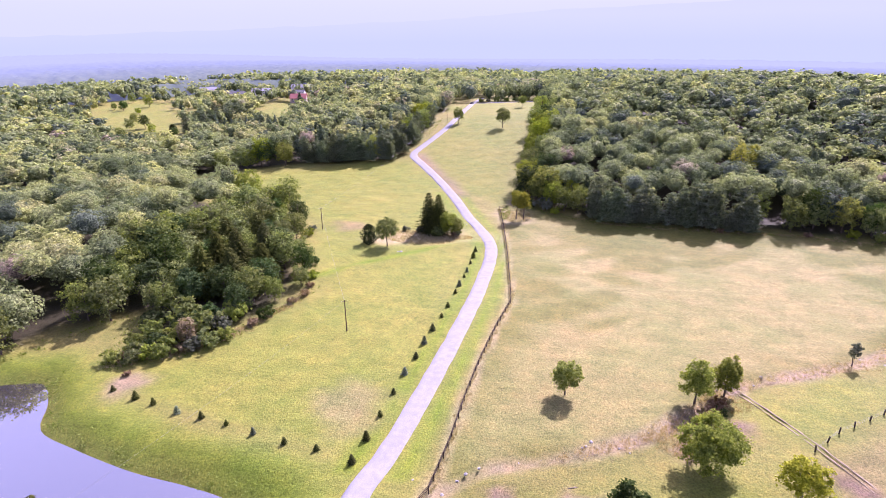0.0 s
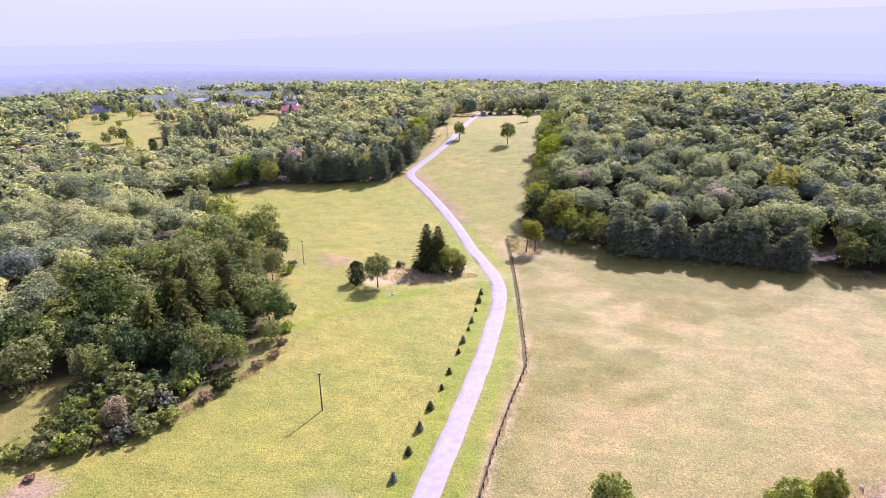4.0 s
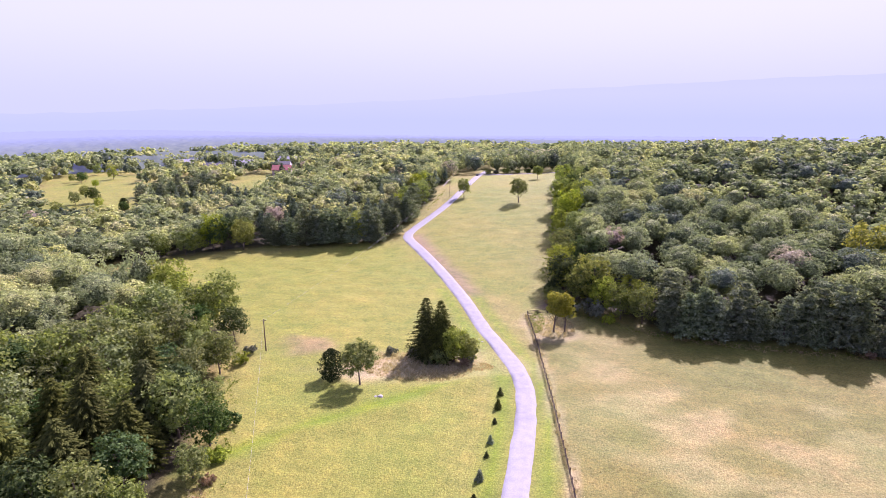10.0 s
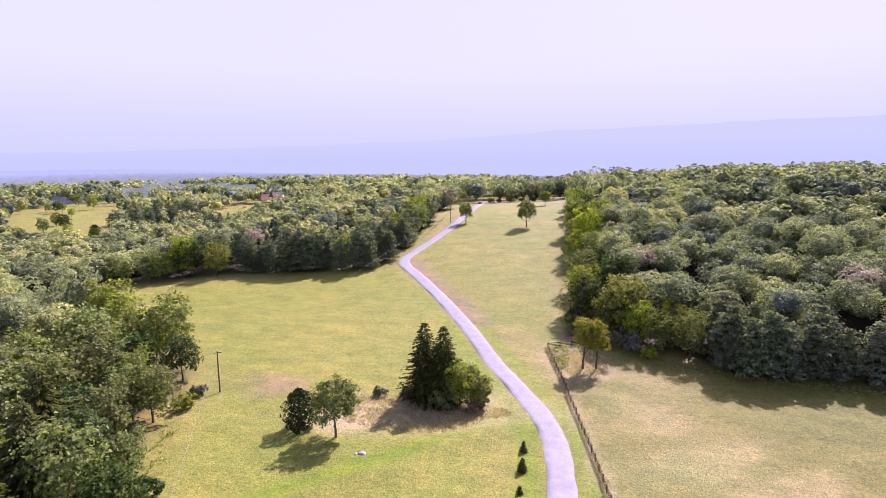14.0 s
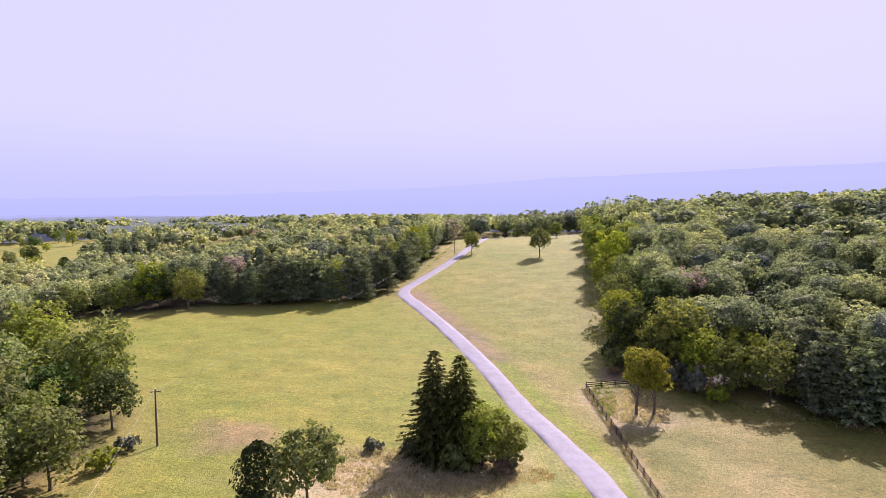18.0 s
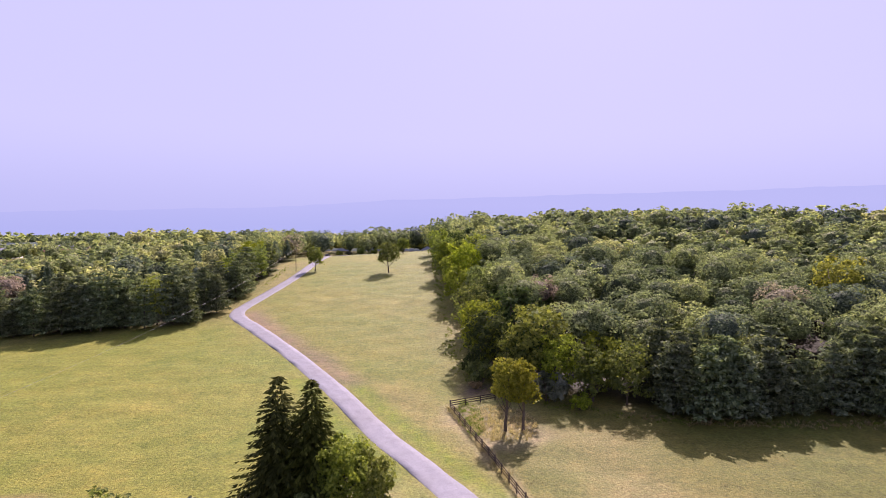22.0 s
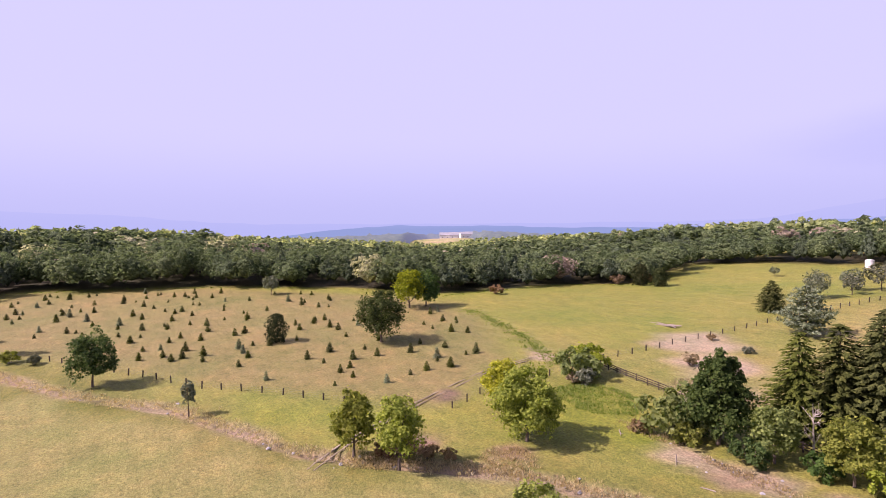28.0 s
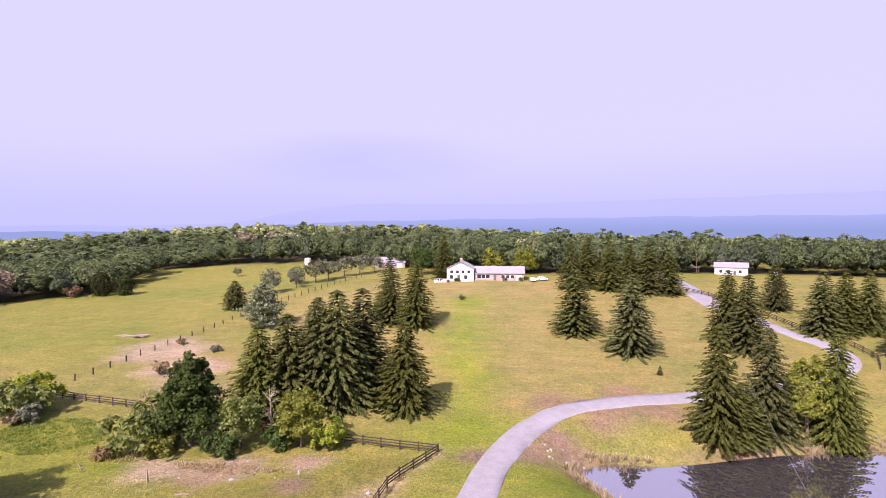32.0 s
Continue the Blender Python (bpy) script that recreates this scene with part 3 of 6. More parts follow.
FENCE_LINE = [(11.0, -75.7), (15.8, -66), (17.3, -52), (18.0, -37.3), (19.3, -22.3), (21.3, -6.4), (24.0, 10.1), (22.5, 24.6), (19.6, 49.8), (15.4, 80.3), (11.8, 100.5)]
WORN = [((47, -65.5), 4, BARE * 0.95), ((37, -67.5), 3.5, BARE * 0.9), ((28, -70.5), 3, EARTH * 0.4 + BARE * 0.55), ((42, -66.2), 3.5, BARE * 0.9), ((84, -118), 10, BARE), ((71, -106), 9, BARE), ((60, -92), 7, EARTH * 0.3 + BARE * 0.7), ((40, -64), 3.5, EARTH * 0.6 + STRAW * 0.4), ((28, -64), 2.5, EARTH), ((5, -75.7), 3, EARTH), ((-2, -79), 4, EARTH * 0.8 + STRAW * 0.2), ((-7, -83.5), 4.5, EARTH * 0.8 + STRAW * 0.2), ((-36, -95), 6, EARTH * 0.6 + STRAW * 0.4), ((-15.5, -94), 5, EARTH * 0.6 + TAN * 0.4), ((-22.7, -97.4), 5, EARTH * 0.6 + TAN * 0.4), ((-6.5, -98.5), 4, EARTH * 0.5 + TAN * 0.5), ((-19, -104.4), 5, EARTH * 0.5 + TAN * 0.5), ((97, -83), 3.2, BARE), ((92, -84.5), 1.6, BARE), ((102, -86), 1.6, BARE), ((-58, -46), 5, EARTH * 0.5 + STRAW * 0.5), ((18, 109), 4, EARTH), ((20, 92), 9, STRAW * 0.7 + TAN * 0.3), ((-5, -45), 8, STRAW * 0.3 + PALE * 0.6), ((-47, 66), 7, TAN * 0.8 + PALE * 0.2), ((72, -38), 3, EARTH), ((61, -47), 3.5, EARTH * 0.5 + TAN * 0.5), ((87, -52), 3, EARTH * 0.8)]

gx, gy = axis(-175, 205, 2.0, 4700), axis(-215, 255, 2.0, 4700)
GX, GY = np.meshgrid(gx, gy)
GZ = land(GX, GY)
near_road = np.clip((from_line(ROAD, GX, GY) - 3.5) / 4, 0, 1)
GZ = GZ + near_road * (0.16 * wobble(GX, GY, 0.31, 3.0) + 0.07 * wobble(GX, GY, 1.1, 5.0)) * (np.hypot(GX, GY) < 420)
ditch = np.clip(1 - from_line(DITCH, GX, GY) / 2.4, 0, 1)
bank = from_line([(-46, 5), (-38, 13), (-26, 27), (-9, 43), (2, 56)], GX, GY)
GZ = GZ + 0.9 * np.exp(-((bank / 3.2) ** 2)) * (0.8 + 0.3 * wobble(GX, GY, 0.4, 1.0))
GZ = GZ - 0.7 * ditch * ditch * (3 - 2 * ditch)
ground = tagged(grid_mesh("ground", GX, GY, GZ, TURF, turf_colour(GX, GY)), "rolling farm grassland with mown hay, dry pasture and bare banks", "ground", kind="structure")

# ---- gravel drive ----
def gravel_material():
    m, n, l = material("gravel")
    p = place(n)
    grit, track, stain = noise_tex(n, l, 9, 6, 0.8, p), noise_tex(n, l, 0.6, 4, 0.65, p), noise_tex(n, l, 0.12, 3, 0.6, p)
    c = ramp(n, l, grit, [(0.25, (0.18, 0.175, 0.18)), (0.55, (0.27, 0.265, 0.275)), (0.8, (0.365, 0.36, 0.37))])
    c = mix(n, l, "MULTIPLY", 1.0, c, ramp(n, l, track, [(0.3, 0.86), (0.7, 1.08)]))
    c = mix(n, l, "MULTIPLY", 1.0, c, ramp(n, l, stain, [(0.3, (0.94, 0.95, 0.97)), (0.7, (1.02, 1.05, 1.12))]))
    finish(n, l, c, 0.95, 0, grit, 0.6, 0.05, spec=0.15)
    return m


GRAVEL = gravel_material()


def ribbon(line, half, lift, seed, step=2.0, ragged=0.14):
    """A strip laid over the land along a line, with uneven edges and a slight crown."""
    p = smooth(line, step)
    d = np.gradient(p, axis=0)
    d /= np.hypot(d[:, 0], d[:, 1])[:, None]
    nrm = np.stack([-d[:, 1], d[:, 0]], 1)
    rng = np.random.default_rng(seed)
    cols = np.array([-1, -0.93, -0.45, 0, 0.45, 0.93, 1])
    edge = half + np.stack([np.convolve(rng.normal(0, ragged, len(p)), [0.25, 0.5, 0.25], "same") * (abs(c) > 0.9) for c in cols], 1)
    off = cols[None] * edge
    X, Y = p[:, :1] + nrm[:, :1] * off, p[:, 1:] + nrm[:, 1:] * off
    Z = land(X, Y) + lift * np.where(abs(cols) > 0.99, -0.4, 1.0 + 0.5 * (1 - cols**2))[None]
    return X, Y, Z


X, Y, Z = ribbon(ROAD, 2.3, 0.10, 5, 1.5)
tagged(grid_mesh("road", X, Y, Z, GRAVEL), "pale grey gravel farm drive with ragged edges", "road", kind="structure")
X, Y, Z = ribbon([(-37, 352), (-10, 349), (27, 344), (110, 330)], 2.6, 0.12, 6)
tagged(grid_mesh("road_ridge", X, Y, Z, GRAVEL), "pale gravel lane along the crest of the hill", "road", kind="structure")

# ---- pond ----
def water_material():
    m, n, l = material("pond_water")
    p = place(n)
    finish(n, l, (0.58, 0.54, 0.56), 0.015, 0.95, noise_tex(n, l, 1.4, 3, 0.5, p), 0.02, 0.02, spec=0.5)
    return m


bm = bmesh.new()
bm.faces.new([bm.verts.new((x, y, WATER_Z)) for x, y in smooth(POND + POND[:1], 2.0)[:-1]])
bmesh.ops.triangulate(bm, faces=bm.faces[:])
tagged(part("water", bm, water_material()), "dark still farm pond mirroring the pale sky and trees", "pond", kind="structure")

# ---- plants ----
def tube(pts, radii, sides=6):
    """Vertices and faces of a tapered limb through the points."""
    pts = np.array(pts, float)
    v, f = [], []
    for k, (p, r) in enumerate(zip(pts, radii)):
        d = pts[min(k + 1, len(pts) - 1)] - pts[max(k - 1, 0)]
        d /= np.linalg.norm(d) + 1e-9
        a = np.cross(d, (0.3, 0.9, 0.2))
        a /= np.linalg.norm(a) + 1e-9
        b = np.cross(d, a)
        for s in range(sides):
            t = 2 * math.pi * s / sides
            v.append(p + r * (a * math.cos(t) + b * math.sin(t)))
    for k in range(len(pts) - 1):
        for s in range(sides):
            f.append((k * sides + s, k * sides + (s + 1) % sides, (k + 1) * sides + (s + 1) % sides, (k + 1) * sides + s))
    f.append(tuple(range((len(pts) - 1) * sides, len(pts) * sides)))
    return np.array(v), f


def join(*pieces):
    v, f, n = [], [], 0
    for a, b in pieces:
        v.append(a)
        f += [tuple(i + n for i in face) for face in b]
        n += len(a)
    return np.concatenate(v), f


def leaves(centres, normals, size, rng, long=1.4, fold=0.25):
    """A small folded diamond of leaves at each place, facing about along its normal."""
    c, nrm = np.asarray(centres, float), np.asarray(normals, float)
    k = len(c)
    nrm = nrm / (np.linalg.norm(nrm, axis=1, keepdims=True) + 1e-9)
    a = np.cross(nrm, rng.normal(size=(k, 3)))
    a /= np.linalg.norm(a, axis=1, keepdims=True) + 1e-9
    b = np.cross(nrm, a)
    s = (np.asarray(size) * rng.uniform(0.6, 1.3, k))[:, None]
    v = np.stack([c - a * s * long / 2, c - b * s / 2 + nrm * s * fold * 0.5, c + a * s * long / 2, c + b * s / 2 + nrm * s * fold * 0.5], 1)
    i = np.arange(k) * 4
    f = [(j, j + 1, j + 2, j + 3) for j in i.tolist()]
    return v.reshape(-1, 3), f


def branch_wood(rng, h, r, trunk_r, fork, limbs, lean=0.04):
    """Trunk with limbs that fan into the crown."""
    top = np.array([rng.normal() * lean * h, rng.normal() * lean * h, h * 0.8])
    spine = [np.array([0, 0, -0.4]), np.array([0, 0, h * 0.12]), top * fork, top * 0.75, top]
    out = [tube(spine, [trunk_r * 1.25, trunk_r, trunk_r * 0.8, trunk_r * 0.45, trunk_r * 0.1], 7)]
    for k in range(limbs):
        u = rng.uniform(fork * 0.8, 0.8)
        base = top * u
        a = 2.4 * k + rng.uniform(-0.4, 0.4)
        out_r = r * rng.uniform(0.55, 0.85) * (1.2 - u)
        tip = base + np.array([math.cos(a) * out_r, math.sin(a) * out_r, h * rng.uniform(0.12, 0.28)])
        mid = base * 0.45 + tip * 0.55 + np.array([0, 0, -h * 0.03])
        q = trunk_r * (0.55 - 0.3 * u)
        out.append(tube([base, mid, tip], [q, q * 0.6, q * 0.15], 5))
    return join(*out)


def crown_leaves(rng, h, r, low, count, size, lobes=22, open_=0.0, squash=1.0, peak=0.0):
    """Leaf clusters gathered in tufts, the tufts in boughs of many sizes with gaps between them, and a sparse inner fill."""
    mid, half = (h + low) / 2, (h - low) / 2
    boughs, tufts_ = int(lobes * 1.7), 7
    fill = int(count * 0.16 * (1 - 0.6 * open_))
    m = max(3, int((count - fill) / (boughs * tufts_)))
    cs, ns = [], []
    for k in range(boughs):
        z = -0.82 + 1.78 * (k + rng.uniform(0.2, 0.8)) / boughs
        ring = (1 - min(1.0, abs(z)) ** 2.6) ** 0.5
        a = 2.4 * k + rng.uniform(-0.5, 0.5)
        out = np.array([math.cos(a) * ring, math.sin(a) * ring, z])
        centre = np.array([0, 0, mid]) + out * rng.uniform(0.5, 0.86) * np.array([r, r * squash, half])
        lr = rng.uniform(0.18, 0.4) * min(r, half * 1.1) * (1 - 0.15 * open_)
        for q in range(tufts_):
            d = rng.normal(size=3) * 0.75 + out * 0.8 + np.array([0, 0, 0.35])
            d /= np.linalg.norm(d)
            heart = centre + d * lr * rng.uniform(0.55, 1.1)
            w = lr * rng.uniform(0.22, 0.4)
            cs.append(heart + rng.normal(size=(m, 3)) * np.array([w, w, w * 0.7]))
            ns.append(d * 0.9 + rng.normal(size=(m, 3)) * 0.55 + np.array([0, 0, 0.35]))
    d = rng.normal(size=(fill, 3))
    d /= np.linalg.norm(d, axis=1, keepdims=True)
    cs.append(np.array([0, 0, mid]) + d * rng.uniform(0.3, 0.68, (fill, 1)) * np.array([r, r * squash, half]))
    ns.append(d + rng.normal(size=(fill, 3)) * 0.5)
    c = np.concatenate(cs)
    c[:, :2] *= (1 - peak * np.clip((c[:, 2] - low) / (h - low) * 1.25 - 0.3, 0, 1))[:, None]
    c[:, 2] = np.maximum(c[:, 2], 0.1)
    return leaves(c, np.concatenate(ns), size, rng)


def tree_parts(name, label, category, wood, crown, bark, leaf, wood_name="trunk", crown_name="crown"):
    ob = thing(name, label, category)
    part(wood_name, wood, bark, ob)
    part(crown_name, crown, leaf, ob)
    return ob


def broadleaf(seed, h=16, r=5, low=3.0, count=2200, size=0.62, leaf=None, bark=None, lobes=22, trunk_r=0.24, open_=0.0, name="broadleaf_tree", label="leafy green broadleaf tree in full summer crown", category="tree", limbs=9, peak=0.0):
    rng = np.random.default_rng(seed)
    return tree_parts(name, label, category, branch_wood(rng, h, r, trunk_r, max(0.18, low / h * 0.9), limbs), crown_leaves(rng, h, r, low, count, size, lobes, open_, 1.0, peak), bark or BARK, leaf or LEAF)


def sprigs(places, ways, long, wide, rng):
    """A narrow leaf-shaped spray of needles at each place, pointing its own way and lying nearly flat."""
    p, d = np.concatenate(places), np.concatenate(ways)
    d = d / np.linalg.norm(d, axis=1, keepdims=True)
    L, w = np.concatenate(long)[:, None], wide
    up = np.array([0, 0, 1.0]) + rng.normal(size=d.shape) * 0.3
    across = np.cross(d, up)
    across /= np.linalg.norm(across, axis=1, keepdims=True) + 1e-9
    mid = p + d * L * 0.45
    sag = np.array([0, 0, -0.12]) * L
    v = np.stack([p, mid + across * L * w + sag, p + d * L, mid - across * L * w + sag], 1).reshape(-1, 3)
    return v, [(i, i + 1, i + 2, i + 3) for i in range(0, len(v), 4)]


def spruce(seed, h=14, r=3.6, tiers=34, size=0.55, leaf=None, name="spruce_tree", label="tall dark green spruce with drooping tiers of branches", droop=0.25, base=0.5, category="tree", shape=0.85):
    """Tiers of drooping boughs, each a spine with sprays on both sides."""
    rng = np.random.default_rng(seed)
    ps, ds, ls, wood = [], [], [], [tube([(0, 0, -0.4), (0, 0, h * 0.5), (0, 0, h * 0.99)], [0.02 * h * 0.8, 0.011 * h, 0.01], 6)]
    for k in range(tiers):
        u = k / (tiers - 1)
        z = base + (h - base) * u**0.95
        reach = r * ((1 - u) ** shape) * rng.uniform(0.8, 1.12) + 0.05 * r
        n = max(5, int(9 * (1 - u) + 5))
        for j in range(n):
            a = 2 * math.pi * (j + rng.uniform(-0.3, 0.3)) / n + k * 1.1
            R = reach * rng.uniform(0.7, 1.14)
            steps = max(2, int(R / (size * 0.92)))
            q = (np.arange(steps) + 0.75) / steps
            x, y = math.cos(a), math.sin(a)
            z1 = z + rng.normal() * 0.12 * h / tiers
            spine = np.stack([x * R * q, y * R * q, z1 - droop * R * q**1.3 + 0.1 * R * q**3], 1)
            for side in (-1, 1):
                turn = side * rng.uniform(0.45, 0.85, steps) * (1 - 0.5 * q)
                ps.append(spine)
                ds.append(np.stack([x * np.cos(turn) - y * np.sin(turn), y * np.cos(turn) + x * np.sin(turn), -0.28 - 0.25 * q + rng.normal(0, 0.12, steps)], 1))
                ls.append(size * 2.1 * (1.1 - 0.45 * q) * rng.uniform(0.75, 1.25, steps))
            if k % 3 == 0 and j % 3 == 0:
                wood.append(tube([(0, 0, z), (x * R * 0.8, y * R * 0.8, z - droop * R * 0.7)], [0.03, 0.01], 3))
    ps.append(np.array([[0, 0, h * 0.93]] * 6))
    ds.append(np.column_stack([rng.normal(size=(6, 2)) * 0.25, np.ones(6)]))
    ls.append(np.full(6, h * 0.075))
    return tree_parts(name, label, category, join(*wood), sprigs(ps, ds, ls, 0.24, rng), BARK, leaf or NEEDLE_SPRUCE)


def pine(seed, h=15, r=4.2, size=0.55, leaf=None, name="white_pine", label="bluish green white pine with soft layered branches", low=1.2, category="tree", tiers=13):
    rng = np.random.default_rng(seed)
    cs, ns, wood = [], [], [tube([(0, 0, -0.4), (0, 0, h * 0.5), (0.2, 0.1, h * 0.97)], [0.22, 0.14, 0.02], 7)]
    for k in range(tiers):
        u = min(1.0, max(0.0, (k + rng.uniform(-0.2, 0.2)) / (tiers - 1)))
        z = low + (h - low - 0.6) * u
        reach = r * min(1.0, 1.2 * (1 - u) ** 0.5) * rng.uniform(0.7, 1.15) + 0.3
        n = int(rng.integers(6, 9)) if u < 0.85 else 5
        for j in range(n):
            a = 2 * math.pi * (j + rng.uniform(-0.35, 0.35)) / n + k * 0.9
            R = reach * rng.uniform(0.6, 1.1)
            x, y = math.cos(a), math.sin(a)
            rise = R * rng.uniform(0.05, 0.28)
            wood.append(tube([(0, 0, z), (x * R * 0.9, y * R * 0.9, z + rise)], [0.06 * (1.1 - u), 0.012], 3))
            for s in np.linspace(0.35, 1.0, max(2, int(R / 0.8))):
                m = 10
                ball = rng.normal(size=(m, 3)) * np.array([0.46, 0.46, 0.14]) * (0.7 + 0.35 * R / 3)
                cs.append(np.array([x * R * s, y * R * s, z + rise * s + 0.12]) + ball)
                ns.append(ball * 0.4 + np.array([0, 0, 0.9]) + rng.normal(size=(m, 3)) * 0.55)
    crown = leaves(np.concatenate(cs), np.concatenate(ns), size * 0.85, rng, 1.8, 0.5)
    return tree_parts(name, label, category, join(*wood), crown, BARK, leaf or NEEDLE_PINE)


def cedar(seed, h=6, r=1.9, count=1500, size=0.32):
    rng = np.random.default_rng(seed)
    u = rng.uniform(0, 1, count)
    a = rng.uniform(0, 2 * math.pi, count)
    lump = 1 + 0.22 * np.sin(3 * a + 9 * u) + 0.12 * np.sin(7 * a - 13 * u)
    R = r * np.sqrt(np.clip(1 - ((u - 0.42) / 0.6) ** 2, 0.02, 1)) * lump * rng.uniform(0.72, 1.03, count)
    c = np.stack([np.cos(a) * R, np.sin(a) * R, 0.15 + u * h], 1)
    nrm = np.stack([np.cos(a), np.sin(a), np.full(count, 0.5)], 1) + rng.normal(size=(count, 3)) * 0.4
    return tree_parts("red_cedar", "dense dark columnar red cedar", "tree", tube([(0, 0, -0.3), (0, 0, h * 0.8)], [0.14, 0.02], 6), leaves(c, nrm, size, rng), BARK, NEEDLE_CEDAR)


def shrub(seed, h=2.5, r=2.2, count=700, size=0.36, leaf=None, name="shrub", label="rounded green shrub at the field edge"):
    rng = np.random.default_rng(seed)
    stems = join(*[tube([(0, 0, -0.2), (math.cos(a) * r * 0.4, math.sin(a) * r * 0.4, h * 0.55), (math.cos(a) * r * 0.6, math.sin(a) * r * 0.6, h * 0.8)], [0.06, 0.04, 0.01], 4) for a in np.arange(5) * 1.26 + seed])
    return tree_parts(name, label, "shrub", stems, crown_leaves(rng, h, r, 0.1, count, size, 9), BARK, leaf or LEAF, "stems", "foliage")


def bare_tree(seed, h=7, spread=2.6, bark=None, name="dead_tree", label="leafless pale dead tree"):
    rng = np.random.default_rng(seed)
    ob = thing(name, label, "tree")
    part("trunk", tube([(0, 0, -0.3), (0.1, 0, h * 0.4), (0.2, 0.15, h)], [0.17, 0.12, 0.015], 6), bark or BARK_PALE, ob)
    for k in range(14):
        z = h * rng.uniform(0.25, 0.85)
        a, L = 2.4 * k, spread * (1.15 - z / h) * rng.uniform(0.7, 1.2)
        tip = np.array([math.cos(a) * L, math.sin(a) * L, z + L * rng.uniform(0.5, 1.0)])
        base = np.array([0.1 * z / h, 0.05, z])
        mid = base * 0.5 + tip * 0.5 + rng.normal(size=3) * 0.12
        twigs = [tube([base, mid, tip], [0.055, 0.035, 0.008], 4)]
        for q in range(4):
            u = rng.uniform(0.35, 0.95)
            s = base * (1 - u) + tip * u
            twigs.append(tube([s, s + rng.normal(size=3) * 0.4 + np.array([0, 0, 0.45])], [0.018, 0.004], 3))
        part("branch", join(*twigs), bark or BARK_PALE, ob)
    return ob


def stand(ob, x, y, turn=0.0, size=1.0, tall=1.0, sink=0.05):
    """The pose of a plant rooted at a place on the land."""
    return Matrix.LocRotScale((x, y, land1(x, y) - sink), Euler((0, 0, turn)), (size, size, size * tall))


def plant(ob, x, y, turn=0.0, size=1.0, tall=1.0, label="", group=""):
    """Moves a new plant to its place."""
    ob.matrix_basis = stand(ob, x, y, turn, size, tall)
    if label or group:
        tagged(ob, label, group=group)
    return ob


def again(ob, x, y, turn=0.0, size=1.0, tall=1.0, label="", group=""):
    """Another plant of the same kind at its own place and size."""
    made = copy_thing(ob, Matrix.Identity(4))
    made.matrix_basis = stand(ob, x, y, turn, size, tall)
    if label or group:
        tagged(made, label, group=group)
    return made

# ---- the woods ----
rng = np.random.default_rng(11)
SPACING = 8.4
cells = np.stack(np.meshgrid(np.arange(-420, 460, SPACING), np.arange(-400, 520, SPACING)), -1).reshape(-1, 2)
spots = cells + rng.uniform(-3.3, 3.3, cells.shape)
sx, sy = spots.T
margin = inside(CLEAR, sx, sy)
keep = (margin > 2.2) & (inside(POND, sx, sy) > 6) & (from_line(ROAD, sx, sy) > 5) & (from_line([(-37, 352), (27, 344), (110, 330)], sx, sy) > 9)
for lawn in LAWNS:
    keep &= inside(lawn, sx, sy) > 2
# the far settlement stands among gardens
SETTLEMENT = [(-454, 431), (-400, 446), (-355, 452), (-308, 414), (-279, 432), (-410, 577), (-316, 512), (-236, 420), (-209, 373), (-500, 505), (-540, 470), (-250, 470)]
for hx, hy in SETTLEMENT:
    keep &= np.hypot(sx - hx - 8, sy - hy + 10) > 16
keep &= ~((sx < -170) & (sy > 290) & (rng.uniform(size=len(sx)) < 0.35))
WOOD_SPRUCES = [(-62, 10, 17), (-58, 20, 16.5), (-67, -2, 16), (-66, 30, 16.5), (-59, 1, 14), (-70, 11, 16), (-73, 22, 16), (-54, 10, 13.5)]
for wx, wy, wh in WOOD_SPRUCES:
    keep &= np.hypot(sx - wx, sy - wy) > 4.2
# land that lies behind or far outside every view
keep &= ~((sx < 2 - 1.35 * (sy + 134)) & (sy > -190) & (sx < -60))
keep &= (np.hypot(sx, sy - 20) < 325) | (margin < 22) | (rng.uniform(size=len(sx)) < 0.55)
keep &= ~((sy < -200) & (sx < -230)) & ~((sy > 345) & (sx > 300))
keep &= inside([(-80, -48), (-80, -18), (-58, -13), (-46, -24), (-58, -40)], sx, sy) > 0
spots, margin = spots[keep], margin[keep]
sx, sy = spots.T
# the belts in which pines and spruces grow
in_pines = ((sx > 36) & (sx < 112) & (sy < 103) & (sy > 80)) | ((sx > -118) & (sx < -44) & (sy > 158) & (sy < 200)) | ((sx > -90) & (sx < -44) & (sy > 195) & (sy < 300) & (rng.uniform(size=len(sx)) < 0.6)) | (inside([(-255, 225), (-160, 225), (-165, 255), (-235, 262)], sx, sy) < 0)
in_spruce = ((sx > 150) & (sx < 200) & (sy > -135) & (sy < -95) & (rng.uniform(size=len(sx)) < 0.5))
front = (margin < 13.5) & (sy < 262) & (sx > -150) & (sx < 215) & (sy > -48)
front |= (np.hypot(sx, sy) < 112) & (sy > -10)
front &= ~((sx < -100) & (sy < 100)) & ~((sx > 170) & (sy < 60))
ORDER = np.argsort(np.hypot(sx, sy - 40))
front_ids = [i for i in ORDER if front[i]][:300]
chosen = np.zeros(len(sx), bool)
chosen[front_ids] = True


def ico(level):
    bm = bmesh.new()
    bmesh.ops.create_icosphere(bm, subdivisions=level, radius=1)
    v = np.array([p.co[:] for p in bm.verts])
    f = np.array([[p.index for p in q.verts] for q in bm.faces])
    bm.free()
    return v, f


